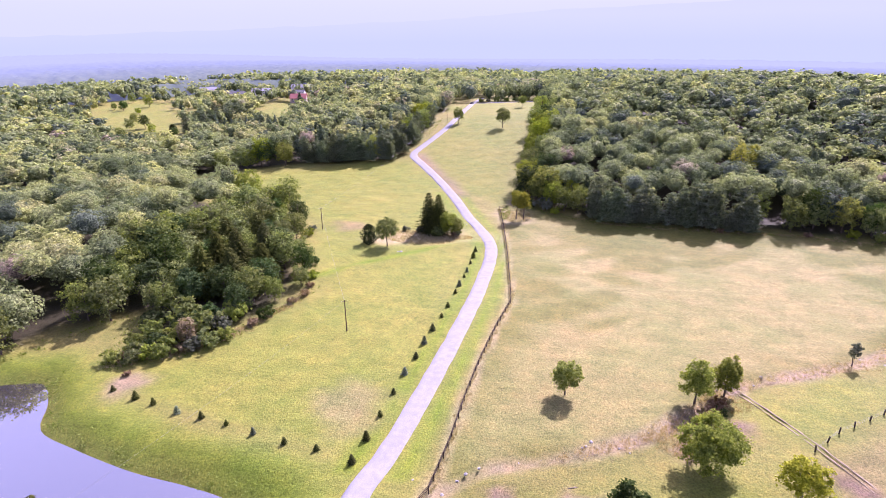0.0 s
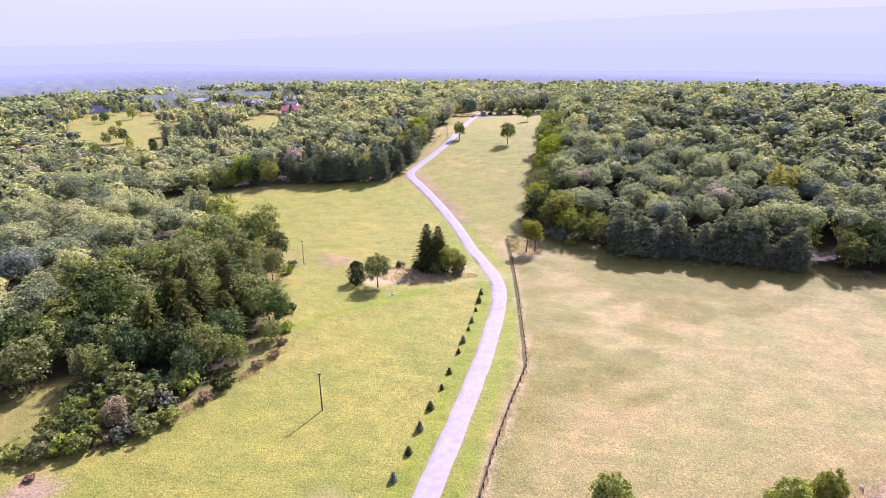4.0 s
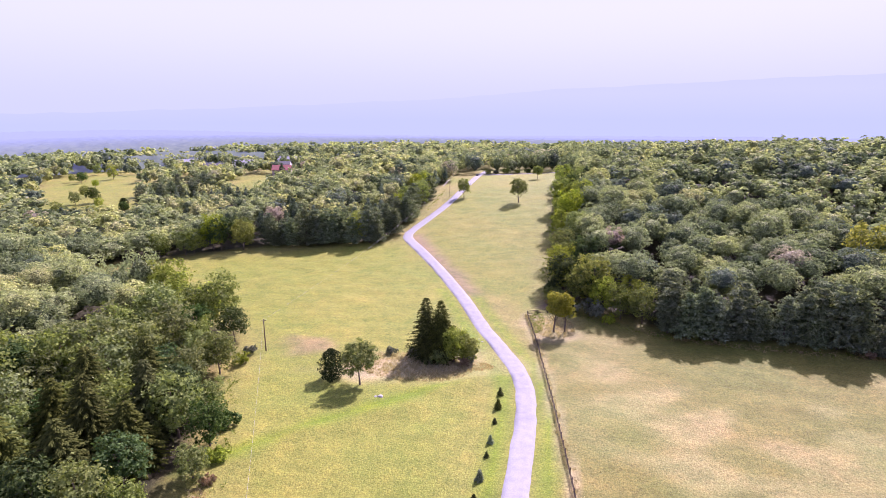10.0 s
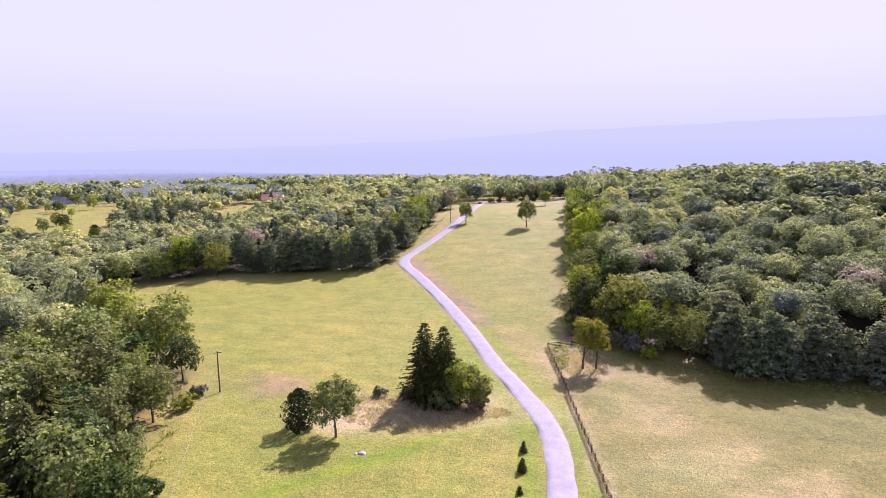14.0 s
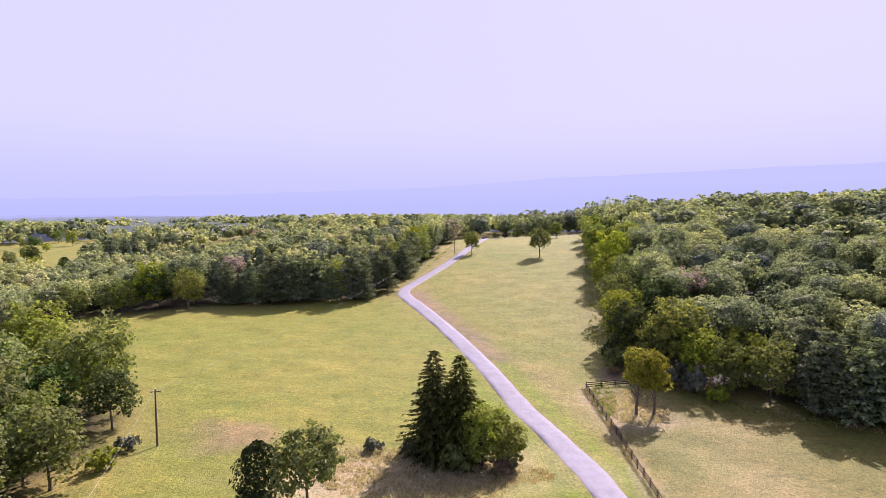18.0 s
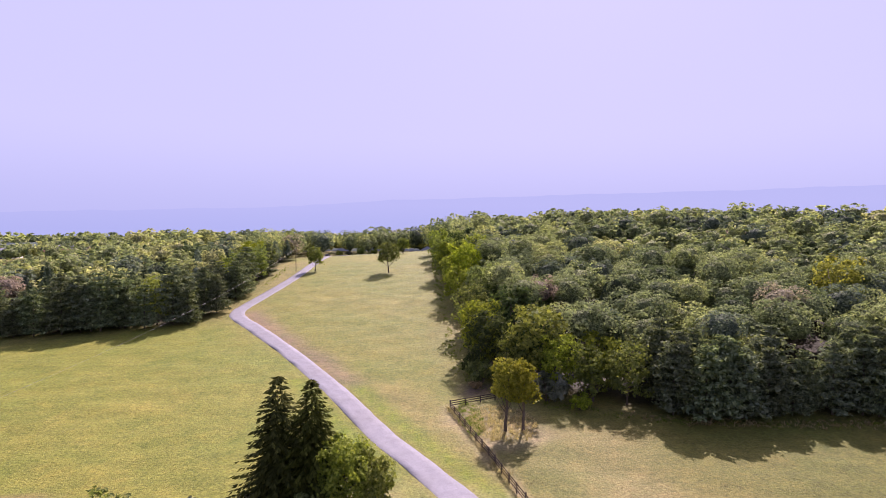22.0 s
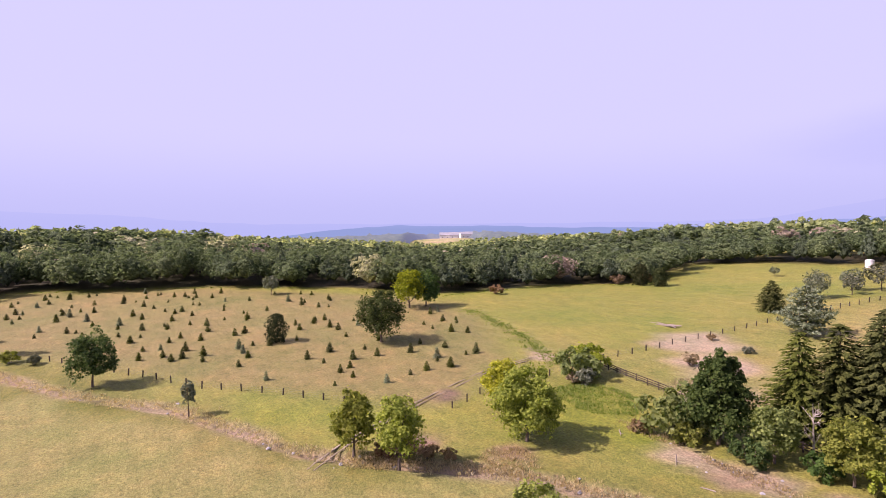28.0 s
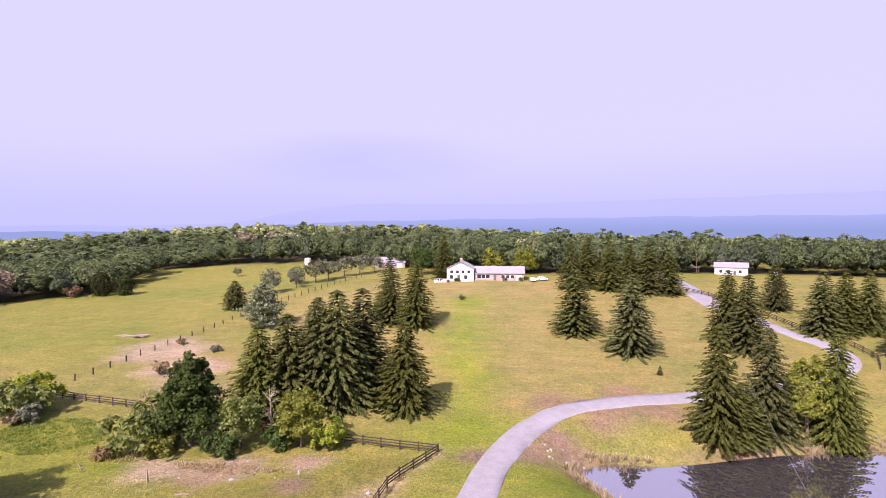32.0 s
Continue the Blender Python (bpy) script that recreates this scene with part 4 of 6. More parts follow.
def far_crown(seed, count, level, conical=False, ratio=2.2):
    """A cheap crown one metre high and one metre in radius: leaf clusters on domed boughs round a closed inner mass."""
    g = np.random.default_rng(seed)
    boughs = int(np.clip(count / 22, 9, 34))
    c, n = [], []
    for k in range(boughs):
        z = -0.62 + 1.56 * (k + g.uniform(0.2, 0.8)) / boughs
        a = 2.4 * k + g.uniform(-0.5, 0.5)
        ring = max(0.05, 0.52 - 0.52 * z) if conical else (1 - min(1.0, abs(z)) ** 2.2) ** 0.5
        out = np.array([math.cos(a) * ring, math.sin(a) * ring, z])
        centre = np.array([0, 0, ratio / 2]) + out * g.uniform(0.6, 0.84) * np.array([1, 1, ratio / 2])
        lr = g.uniform(0.2, 0.4) * (0.75 if conical else 1)
        m = count // boughs
        d = g.normal(size=(m, 3)) * 0.8 + out * 0.7 + np.array([0, 0, 0.55])
        d /= np.linalg.norm(d, axis=1, keepdims=True)
        c.append(centre + d * lr * g.uniform(0.75, 1.08, (m, 1)))
        n.append(d + g.normal(size=(m, 3)) * 0.45 + np.array([0, 0, 0.2]))
    c, n = np.concatenate(c), np.concatenate(n)
    n /= np.linalg.norm(n, axis=1, keepdims=True)
    u = np.cross(n, g.normal(size=n.shape))
    u /= np.linalg.norm(u, axis=1, keepdims=True)
    w = np.cross(n, u)
    size = (1.9 / math.sqrt(count) * g.uniform(0.65, 1.3, len(c)))[:, None]
    lv = np.stack([c + size * (math.cos(t) * u * 1.25 + math.sin(t) * w) for t in (0.0, 2.1, 4.3)], 1).reshape(-1, 3) / np.array([1, 1, ratio])
    v, f = ico(level)
    flare = (0.75 - 0.45 * v[:, 2:]) if conical else 1.0
    heart = v * np.array([0.64, 0.64, 0.36]) * flare * g.uniform(0.85, 1.12, (len(v), 1)) + np.array([0, 0, 0.46])
    return heart, f, lv


def joined(name, label, items, templates, leaf_mat, deep_mat):
    """All far crowns of a wood in one mesh: items are (x, y, z, radius, height, turn, tint, template)."""
    V, F, MI, TI, n = [], [], [], [], 0
    for x, y, z, r, h, turn, tint, k in items:
        heart, hf, lv = templates[k]
        c, s = math.cos(turn), math.sin(turn)
        for pts, faces, mi in ((heart, hf, 1), (lv, np.arange(len(lv)).reshape(-1, 3), 0)):
            V.append(np.stack([(pts[:, 0] * c - pts[:, 1] * s) * r + x, (pts[:, 0] * s + pts[:, 1] * c) * r + y, pts[:, 2] * h + z], 1))
            F.append(faces + n)
            MI.append(np.full(len(faces), mi))
            TI.append(np.full(len(pts), tint))
            n += len(pts)
    V, F, MI, TI = (np.concatenate(q) for q in (V, F, MI, TI))
    me = bpy.data.meshes.new(name)
    me.vertices.add(len(V))
    me.vertices.foreach_set("co", V.ravel())
    me.loops.add(F.size)
    me.loops.foreach_set("vertex_index", F.ravel())
    me.polygons.add(len(F))
    me.polygons.foreach_set("loop_start", np.arange(0, F.size, 3))
    me.polygons.foreach_set("material_index", MI)
    me.update(calc_edges=True)
    at = me.attributes.new("tint", "FLOAT", "POINT")
    at.data.foreach_set("value", TI)
    me.materials.append(leaf_mat)
    me.materials.append(deep_mat)
    return tagged(new(name, me), label, "woods", kind="stuff")


NEAR_T = [far_crown(40 + k, 1500, 2) for k in range(6)] + [far_crown(60 + k, 1100, 2, True) for k in range(2)]
FAR_T = [far_crown(80 + k, 290, 1) for k in range(4)] + [far_crown(90 + k, 380, 1, True) for k in range(2)] + [far_crown(94 + k, 120, 1) for k in range(4)] + [far_crown(180 + k, 650, 1) for k in range(3)]
near_items, far_items = [], []
zs = land(sx, sy)
dist = np.hypot(sx, sy - 20)
for i in range(len(sx)):
    if chosen[i]:
        continue
    south = sy[i] < -60 or (sx[i] > 120 and sy[i] < 60)
    con = (in_pines[i] and rng.uniform() < 0.6) or in_spruce[i] or rng.uniform() < (0.33 if south else 0.05)
    garden = sx[i] < -150 and sy[i] > 230
    h = rng.uniform(12.5, 18.5) * (0.9 if con else 1.0) * (1.16 if rng.uniform() < 0.15 else 1.0) * (0.72 if sx[i] < -140 and sy[i] > 120 else 1.0) * (0.8 if sx[i] > 120 and sy[i] < -60 else 1.0)
    r = rng.uniform(4.3, 6.8) * (0.72 if garden else 1.0) * (0.75 if con else 1.12 if margin[i] < 14 else 1.0) * (1.12 if south else 1.0)
    tint = float(np.clip(rng.beta(2.2, 3.2) * (1.0 if south else 1.25 if sx[i] < -30 else 1.0) * 1.0, 0, 0.86)) if not con else rng.uniform(0.07, 0.14) if in_pines[i] else rng.uniform(0.0, 0.03)
    if south and not con:
        tint = 0.145 + 0.09 * tint
    if not con and rng.uniform() < (0.05 if south else 0.02):
        tint = rng.uniform(0.9, 1.0)
    low = 0.08 * h if con or garden or margin[i] < 14 else max(0.1 * h, h - 1.75 * r)
    if dist[i] < 190:
        near_items.append((sx[i], sy[i], zs[i] + low, r, h - low, rng.uniform(0, 6.3), tint, (6 + i % 2) if con else i % 6))
    else:
        far_items.append((sx[i], sy[i], zs[i] + low, r * (1.05 if dist[i] < 325 or margin[i] < 22 else 1.35), h - low, rng.uniform(0, 6.3), tint, (4 + i % 2) if con else 10 + i % 3 if margin[i] < 26 and dist[i] < 400 else i % 4 + (6 if dist[i] > 320 else 0)))
joined("woods", "mixed broadleaf woods with a closed uneven summer canopy", near_items, NEAR_T, WOODS_LEAF, WOODS_DEEP)
joined("woods_beyond", "mixed summer woods beyond the fields", far_items, FAR_T, WOODS_LEAF, WOODS_DEEP)
print("woods", len(near_items), len(far_items), "front", len(front_ids))

# the trees along the woods' edges, each a tree of its own
EDGE = [broadleaf(101, 16, 5.4, 1.0, 2700, 0.55, LEAF), broadleaf(102, 17, 5.8, 1.2, 2800, 0.55, LEAF_LIGHT), broadleaf(103, 15, 5.0, 0.6, 2500, 0.54, LEAF), broadleaf(104, 14, 4.8, 0.5, 2400, 0.54, LEAF_LIGHT), broadleaf(105, 16, 5.2, 0.8, 2600, 0.54, LEAF_DARK)]
EDGE_PINE = [pine(111, 15.5, 4.4, 0.62, tiers=13), pine(112, 14.5, 4.6, 0.62, tiers=12)]
used = set()
for i in front_ids:
    kinds = EDGE_PINE if in_pines[i] and rng.uniform() < 0.93 else EDGE[::2] if -100 < sx[i] < -30 and sy[i] < 75 else EDGE
    k = kinds[int(rng.integers(len(kinds)))]
    size, tall, turn = rng.uniform(0.8, 1.1), rng.uniform(0.92, 1.1), rng.uniform(0, 6.3)
    if -75 < sx[i] < -30 and sy[i] < 70:
        size *= 0.66 if margin[i] < 8 and sy[i] < 36 else 0.85
    if k.name in used:
        again(k, sx[i], sy[i], turn, size, tall, group="trees at the edge of the woods")
    else:
        used.add(k.name)
        plant(k, sx[i], sy[i], turn, size, tall, group="trees at the edge of the woods")

# the belts of pines that close the pasture and the hay field
for (xa, ya), (xb, yb), count in [((50, 93.5), (113, 86), 15), ((-110, 158.5), (-54, 167), 10)]:
    for k in range(count):
        u = (k + rng.uniform(0.2, 0.8)) / count
        again(EDGE_PINE[k % 2], xa + (xb - xa) * u, ya + (yb - ya) * u + rng.uniform(-1.5, 2.5), rng.uniform(0, 6.3), rng.uniform(0.62, 1.1), rng.uniform(0.88, 1.15), group="trees at the edge of the woods")

for k in range(16):
    u = (k % 8 + rng.uniform(0.1, 0.9)) / 8
    again(EDGE_PINE[k % 2], -238 + 12 * u + 13 * (k // 8), 237 + 60 * u, rng.uniform(0, 6.3), rng.uniform(0.8, 1.05), rng.uniform(0.9, 1.1), group="trees at the edge of the woods")
for k, (x, y) in enumerate([(-374, 325), (-367, 331), (-360, 320), (-352, 345), (-330, 302), (-302, 262), (-289, 240), (-281, 247), (-262, 230), (-250, 211), (-268, 206), (-392, 372), (-240, 226)]):
    again(EDGE[(k * 2) % 5], x, y, k * 1.9, 0.5 + 0.09 * (k % 4), 0.95, group="trees on the far lawns")
for k, (x, y, z) in enumerate([(27, 112, 0.7), (34, 105.5, 0.75), (40, 102, 0.8), (23, 121, 0.8), (31, 113, 0.9), (46, 100, 0.8)]):
    again(EDGE[k % 5], x, y, k * 1.7, z, 1.0, group="trees at the edge of the woods")

# ---- far canopy, valley and mountains ----
# single cheap crowns on the middle hills
rng = np.random.default_rng(21)
cells = np.stack(np.meshgrid(np.arange(-960, 960, 12.5), np.arange(-900, 1000, 12.5)), -1).reshape(-1, 2)
spots = cells + rng.uniform(-5, 5, cells.shape)
fx_, fy_ = spots.T
ok = (np.hypot(fx_, fy_) < 660) & ((abs(fx_) > 418) | (fy_ > 512) | (fy_ < -392) | ((fy_ > 345) & (fx_ > 300)))
ok &= ~((fx_ < -150) & (fy_ < 40) & (fy_ > -330)) & ~((abs(fy_ - 400) < 140) & (fx_ < -170) & (fx_ > -560) & (np.hypot(fx_, fy_) < 540) & (rng.uniform(size=len(fx_)) < 0.35))
ok &= inside(FAR_FIELD, fx_, fy_) > 0
for lawn in LAWNS:
    ok &= inside(lawn, fx_, fy_) > 4
for hx, hy in SETTLEMENT:
    ok &= np.hypot(fx_ - hx - 9, fy_ - hy + 11) > 17
spots = spots[ok]
MID_T = [far_crown(140 + k, 60, 1) for k in range(4)]
zs2 = land(spots[:, 0], spots[:, 1])
mid_items = [(x, y, z + 3, rng.uniform(6.5, 9), rng.uniform(11, 16), rng.uniform(0, 6.3), float(np.clip(rng.beta(2.2, 3.0), 0, 0.93)), n % 4) for n, ((x, y), z) in enumerate(zip(spots, zs2))]
joined("woods_middle_hills", "wooded hills behind the farm in thin haze", mid_items, MID_T, WOODS_LEAF, WOODS_DEEP)


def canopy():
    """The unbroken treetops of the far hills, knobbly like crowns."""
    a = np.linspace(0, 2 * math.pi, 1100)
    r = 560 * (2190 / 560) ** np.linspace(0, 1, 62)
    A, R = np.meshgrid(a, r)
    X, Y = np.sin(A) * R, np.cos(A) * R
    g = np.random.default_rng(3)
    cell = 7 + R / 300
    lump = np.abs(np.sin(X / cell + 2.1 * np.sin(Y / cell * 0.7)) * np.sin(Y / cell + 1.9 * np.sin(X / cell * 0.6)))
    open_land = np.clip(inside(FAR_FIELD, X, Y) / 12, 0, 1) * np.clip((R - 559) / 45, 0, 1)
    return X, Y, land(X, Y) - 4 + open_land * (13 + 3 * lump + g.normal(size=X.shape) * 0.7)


# the haze over these treetops is a blue glow in their material
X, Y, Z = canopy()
tagged(grid_mesh("backdrop_wooded_hills", X, Y, Z, WOODS_FAR_HAZE), "wooded hills reaching to the horizon, their haze painted in as a glow", "backdrop", kind="structure")


def ridge_backdrop(name, label, radius, mat, heights, base, seed):
    """The outline of distant mountains right round, smooth and low."""
    a = np.linspace(0, 2 * math.pi, 721)
    g = np.random.default_rng(seed)
    deg = np.degrees(a)
    key = np.array(heights, float)
    h = np.interp(deg, key[:, 0], key[:, 1])
    h = np.convolve(np.r_[h[-12:], h, h[:12]], np.hanning(25) / np.hanning(25).sum(), "valid")
    h = h + 0.035 * np.sin(a * 37 + seed) + 0.02 * np.sin(a * 91) + np.convolve(g.normal(0, 0.03, len(h)), [0.25, 0.5, 0.25], "same")
    top = 32 + radius * np.tan(np.radians(h))
    X = np.stack([np.sin(a) * radius] * 2)
    Y = np.stack([np.cos(a) * radius] * 2)
    return tagged(grid_mesh(name, X, Y, np.stack([np.full(len(a), base), top]), mat), label, "backdrop", kind="structure")


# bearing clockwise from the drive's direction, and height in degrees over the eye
ridge_backdrop("backdrop_mountains", "far mountain ridge, its pale blue haze painted as a glow", 2320, HAZE_FAR, [(0, 2.8), (20, 3.4), (45, 3.6), (58, 3.2), (73, 1.9), (84, 1.4), (92, 1.1), (98, 0.4), (125, 0.3), (150, 0.4), (156, 1.5), (162, 2.6), (178, 2.5), (195, 2.8), (215, 3.0), (290, 1.5), (310, 0.7), (330, 1.3), (349, 2.0), (360, 2.8)], -110, 1)
ridge_backdrop("backdrop_hills", "low hills under the mountains, their blue-grey haze painted as a glow", 2200, HAZE_NEAR, [(0, -2.5), (45, -2.5), (95, -2.0), (112, 0.1), (125, 0.1), (135, -0.2), (150, -0.1), (160, 0.7), (178, 1.0), (200, 1.1), (230, 0.9), (258, -0.3), (290, -2.5), (360, -2.5)], -110, 2)

SYCAMORE = (119.5, 133.5)
# kind, x, y, size
SHRUB_SPOTS = [(1, -68.4, -39.5, 0.9), (3, -66, -38, 0.8), (0, -63.5, -37.5, 1.0), (1, -60.5, -36, 1.0), (0, -57.5, -34.5, 1.1), (3, -55, -32, 0.8), (2, -52, -30.5, 1.2), (0, -49.5, -28.5, 1.0), (1, -46.5, -24.5, 1.0), (3, -43.6, -17, 0.8), (4, -42, -12, 1.0), (3, -39, -3, 0.7), (3, -37, 2, 0.7), (3, -38, 8, 0.7), (1, -40, 14, 0.9), (4, -45, 25, 1.0)]
SHRUB_SPOTS += [(3, 68.6, -33.6, 0.9), (3, 70.4, -31.2, 0.8), (3, 66.6, -36, 0.8), (4, 69.6, -34.6, 0.6), (3, 64.5, -38.4, 0.6)]
SHRUB_SPOTS += [(0, -66, -33, 1.1), (4, -62, -31, 1.2), (1, -58, -27, 1.5), (0, -54, -23, 1.6), (4, -60, -23, 1.5), (2, -50, -22, 1.5), (0, -66, -27, 1.2), (4, -56, -17, 1.6), (1, -50, -15, 1.5), (0, -63, -18, 1.6), (3, -64, -36, 0.9), (4, -70, -22, 1.4)]
SHRUB_SPOTS += [(1, -58, 52, 0.9), (2, -59, 58, 0.8), (3, -60.7, -43.4, 0.5), (2, -16, 65.8, 0.9), (3, -2.6, 63.5, 0.8), (0, -8.5, 63.4, 1.0), (2, -1.5, 65.8, 0.8), (2, -22.5, 66, 0.7), (2, 157, 71.5, 1.0), (1, 144.5, 81.5, 1.0), (1, 152.5, 78, 1.0), (3, 130, 82.5, 0.8), (3, 100, 85.5, 0.8), (2, 31, 102.5, 1.9), (4, 25, 106, 1.2)]
SHRUB_SPOTS += [(0, 20, 113, 1.2), (4, 19.5, 120, 1.2), (3, 18, 110, 0.7), (1, 36, 98, 0.9), (0, 168, 33, 1.2), (1, 164, 24, 0.9), (4, 172, 38, 1.3), (2, 160, 19, 0.8), (0, 80.5, -78, 1.5), (2, 77.5, -77, 1.1), (1, 82, -83, 1.7), (3, 79, -75.5, 0.8), (3, 73, -103, 1.0), (3, 82, -124, 0.6), (2, 70, -119, 0.6), (1, 58, -88, 0.8), (0, 52.5, -71.3, 1.7)]
SHRUB_SPOTS += [(1, 49, -68.7, 0.9), (3, 56, -67.5, 0.8), (4, 41, -70.8, 1.1), (1, 27.2, -75.2, 1.2), (4, 34, -74.4, 1.0), (0, 53, -75.5, 1.2), (4, 23.5, -212.3, 0.5), (4, 5, -213, 0.4), (0, -1, -213, 0.4), (2, 27, -210.5, 0.4), (2, 18.1, -178, 0.5), (1, -30, 358, 1.0), (2, -24, 359, 1.0), (0, -16, 358, 1.2), (1, -8, 360, 1.0), (4, 0, 358, 1.1), (0, 8, 357, 1.2), (3, 172, -124, 1.4), (3, 165, -201, 1.5), (3, 170, -189, 1.7)]

# ---- single trees and shrubs ----
broad_specs = [
    # x, y, height, radius, low, leaves, size, leaf, seed, name, label
    (38.9, -33.0, 8.4, 3.1, 1.6, 2600, 0.42, LEAF_LIGHT, 201, "maple_tree", "round young maple alone in the dry pasture"),
    (65.6, -31.2, 10.6, 3.4, 1.2, 3200, 0.42, LEAF_LIGHT, 202, "ash_tree", "slender green tree beside the ditch crossing"),
    (72.4, -27.4, 10.0, 3.2, 1.4, 3200, 0.42, LEAF_LIGHT, 203, "ash_tree", "slender bright green tree at the ditch crossing"),
    (63.3, -51.2, 11.0, 4.9, 0.8, 6500, 0.46, LEAF_LIGHT, 204, "willow_oak", "broad bright green tree standing beside the ditch"),
    (76.5, -56.3, 8.6, 3.4, 1.2, 2600, 0.46, LEAF_YELLOW, 205, "locust_tree", "pale yellowish green tree behind the broad one"),
    (-24.9, 47.7, 11.0, 4.6, 3.0, 3000, 0.46, LEAF, 206, "field_tree", "dark green tree with bare trunk in the hay field"),
    (-5.4, 64.6, 10.4, 3.3, 0.4, 3600, 0.42, LEAF_LIGHT, 232, "clump_tree", "leafy tree grown into the spruces by the drive"),
    (-1.6, 65.2, 7.8, 2.4, 0.3, 1800, 0.42, LEAF_LIGHT, 233, "clump_tree", "bushy tree at the drive's edge"),
]
broad_specs += [
    (0.8, 228.8, 13.2, 4.8, 3.0, 2000, 0.62, LEAF, 207, "hill_tree", "round dark tree alone on the hill field"),
    (-31.4, 246.8, 10.8, 3.9, 2.6, 1600, 0.6, LEAF, 208, "roadside_tree", "spreading tree beside the gravel drive"),
    (9.0, 298.0, 8.6, 3.4, 2.6, 1200, 0.6, LEAF, 209, "crest_tree", "small tree near the crest of the hill"),
    (19.9, 89.6, 13.0, 2.7, 4.5, 1900, 0.46, LEAF_YELLOW, 210, "locust_tree", "thin yellow-green tree in the fence corner"),
    (23.0, 89.9, 12.4, 2.6, 3.6, 1700, 0.46, LEAF_YELLOW, 211, "locust_tree", "thin yellow-green tree leaning from the fence corner"),
    (133.4, 6.2, 11.8, 4.6, 1.0, 3600, 0.5, LEAF_DARK, 212, "ditch_maple", "dense dark green tree beside the ditch"),
    (130.5, -57.4, 14.0, 6.0, 1.2, 4600, 0.55, LEAF_DARK, 213, "oak_tree", "broad dark oak among the planted saplings"),
]
broad_specs += [
    (163.6, -82.4, 14.2, 5.0, 1.2, 2800, 0.6, LEAF_LIGHT, 214, "oak_tree", "light green oak beyond the sapling field"),
    (163.2, -88.5, 12.2, 4.6, 0.8, 2600, 0.6, LEAF_DARK, 215, "oak_tree", "dark oak beyond the sapling field"),
    (217.3, -49.3, 7.4, 3.0, 1.6, 900, 0.55, LEAF_GREY, 216, "crest_tree", "grey-green tree on the crest of the sapling field"),
    (47.0, -72.8, 14.5, 5.0, 0.4, 7500, 0.5, LEAF_DARK, 217, "norway_maple", "dense dark green maple at the head of the bank"),
    (31.0, -75.0, 9.2, 3.2, 0.5, 2400, 0.46, LEAF_LIGHT, 218, "bank_tree", "light green tree on the bank above the pasture"),
    (39.6, -73.6, 8.4, 3.0, 0.4, 2000, 0.46, LEAF, 219, "bank_tree", "green tree in the shade of the dark maple"),
    (-46.8, -95.5, 13.9, 4.2, 0.6, 4200, 0.46, LEAF_LIGHT, 220, "sugar_maple", "bright green maple among spruces on the pond bank"),
    (176.1, 31.2, 15.0, 2.8, 3.0, 1400, 0.5, LEAF_GREY, 221, "birch_tree", "tall thin pale tree in the hedge"),
]
broad_specs += [
    (172.4, 43.5, 11.4, 3.6, 0.6, 1600, 0.55, LEAF, 222, "hedge_tree", "green tree in the field hedge"),
    (187.0, 52.0, 13.0, 2.6, 1.4, 1300, 0.55, LEAF_BROWN, 223, "hedge_tree", "thin browning tree at the hedge end"),
    (180.2, 54.2, 10.6, 1.8, 1.2, 900, 0.5, LEAF_BROWN, 224, "hedge_tree", "narrow browning tree at the hedge end"),
    (105.0, -9.2, 6.4, 1.2, 1.8, 320, 0.4, LEAF_GREY, 225, "sapling_tree", "sparse young tree beside the ditch"),
    (90.9, -192.2, 9.2, 3.8, 1.8, 1200, 0.55, LEAF_GREY, 226, "orchard_tree", "grey-green old orchard tree"),
    (-3.0, -236.0, 11.0, 5.0, 1.2, 2000, 0.6, LEAF_LIGHT, 227, "yard_tree", "bright green tree behind the white house"),
    (11.0, -240.0, 11.5, 5.0, 1.2, 2000, 0.6, LEAF_YELLOW, 228, "yard_tree", "yellow-green tree behind the white house"),
    (42.0, -236.0, 13.0, 5.0, 1.2, 2000, 0.6, LEAF_DARK, 229, "yard_tree", "dark green tree beside the white house"),
    (-55.0, -28.0, 7.5, 2.6, 0.5, 1500, 0.42, LEAF_BROWN, 230, "turning_tree", "tree with orange-brown turning leaves at the edge of the woods"),
]
for x, y, h, r, low, count, size, leaf, seed, name, label in broad_specs:
    plant(broadleaf(seed, h, r, low, int(count * 1.7), size * 0.72, leaf, None, 26, 0.02 * h, 0.3 if count < 1500 else 0.45 if 206 <= seed <= 209 else 0.0, name, label, peak={217: 0.55, 220: 0.5, 202: 0.35, 203: 0.4, 206: 0.2}.get(seed, 0.15)), x, y, seed * 1.3)
plant(broadleaf(231, 21.5, 6.4, 6.0, 2600, 0.55, LEAF_YELLOW, BARK_PALE, 16, 0.45, 0.6, "sycamore", "tall sycamore with white limbs above the woods", limbs=16), *SYCAMORE, 0.4)

orchard = None
for x, y, s in [(86, -204, 0.72), (83, -217, 0.9), (80, -224, 0.8), (76, -233, 0.82), (71, -240, 0.85), (66, -246, 0.8), (90, -213, 0.7), (130.6, -240.7, 0.4)]:
    if orchard is None:
        orchard = plant(broadleaf(240, 9.2, 4.2, 2.0, 1000, 0.55, LEAF_GREY, None, 12, 0.2, 0.4, "orchard_tree", "grey-green old orchard tree in a row"), x, y, x, s, group="old orchard row")
    else:
        again(orchard, x, y, x, s * 1.2, group="old orchard row")

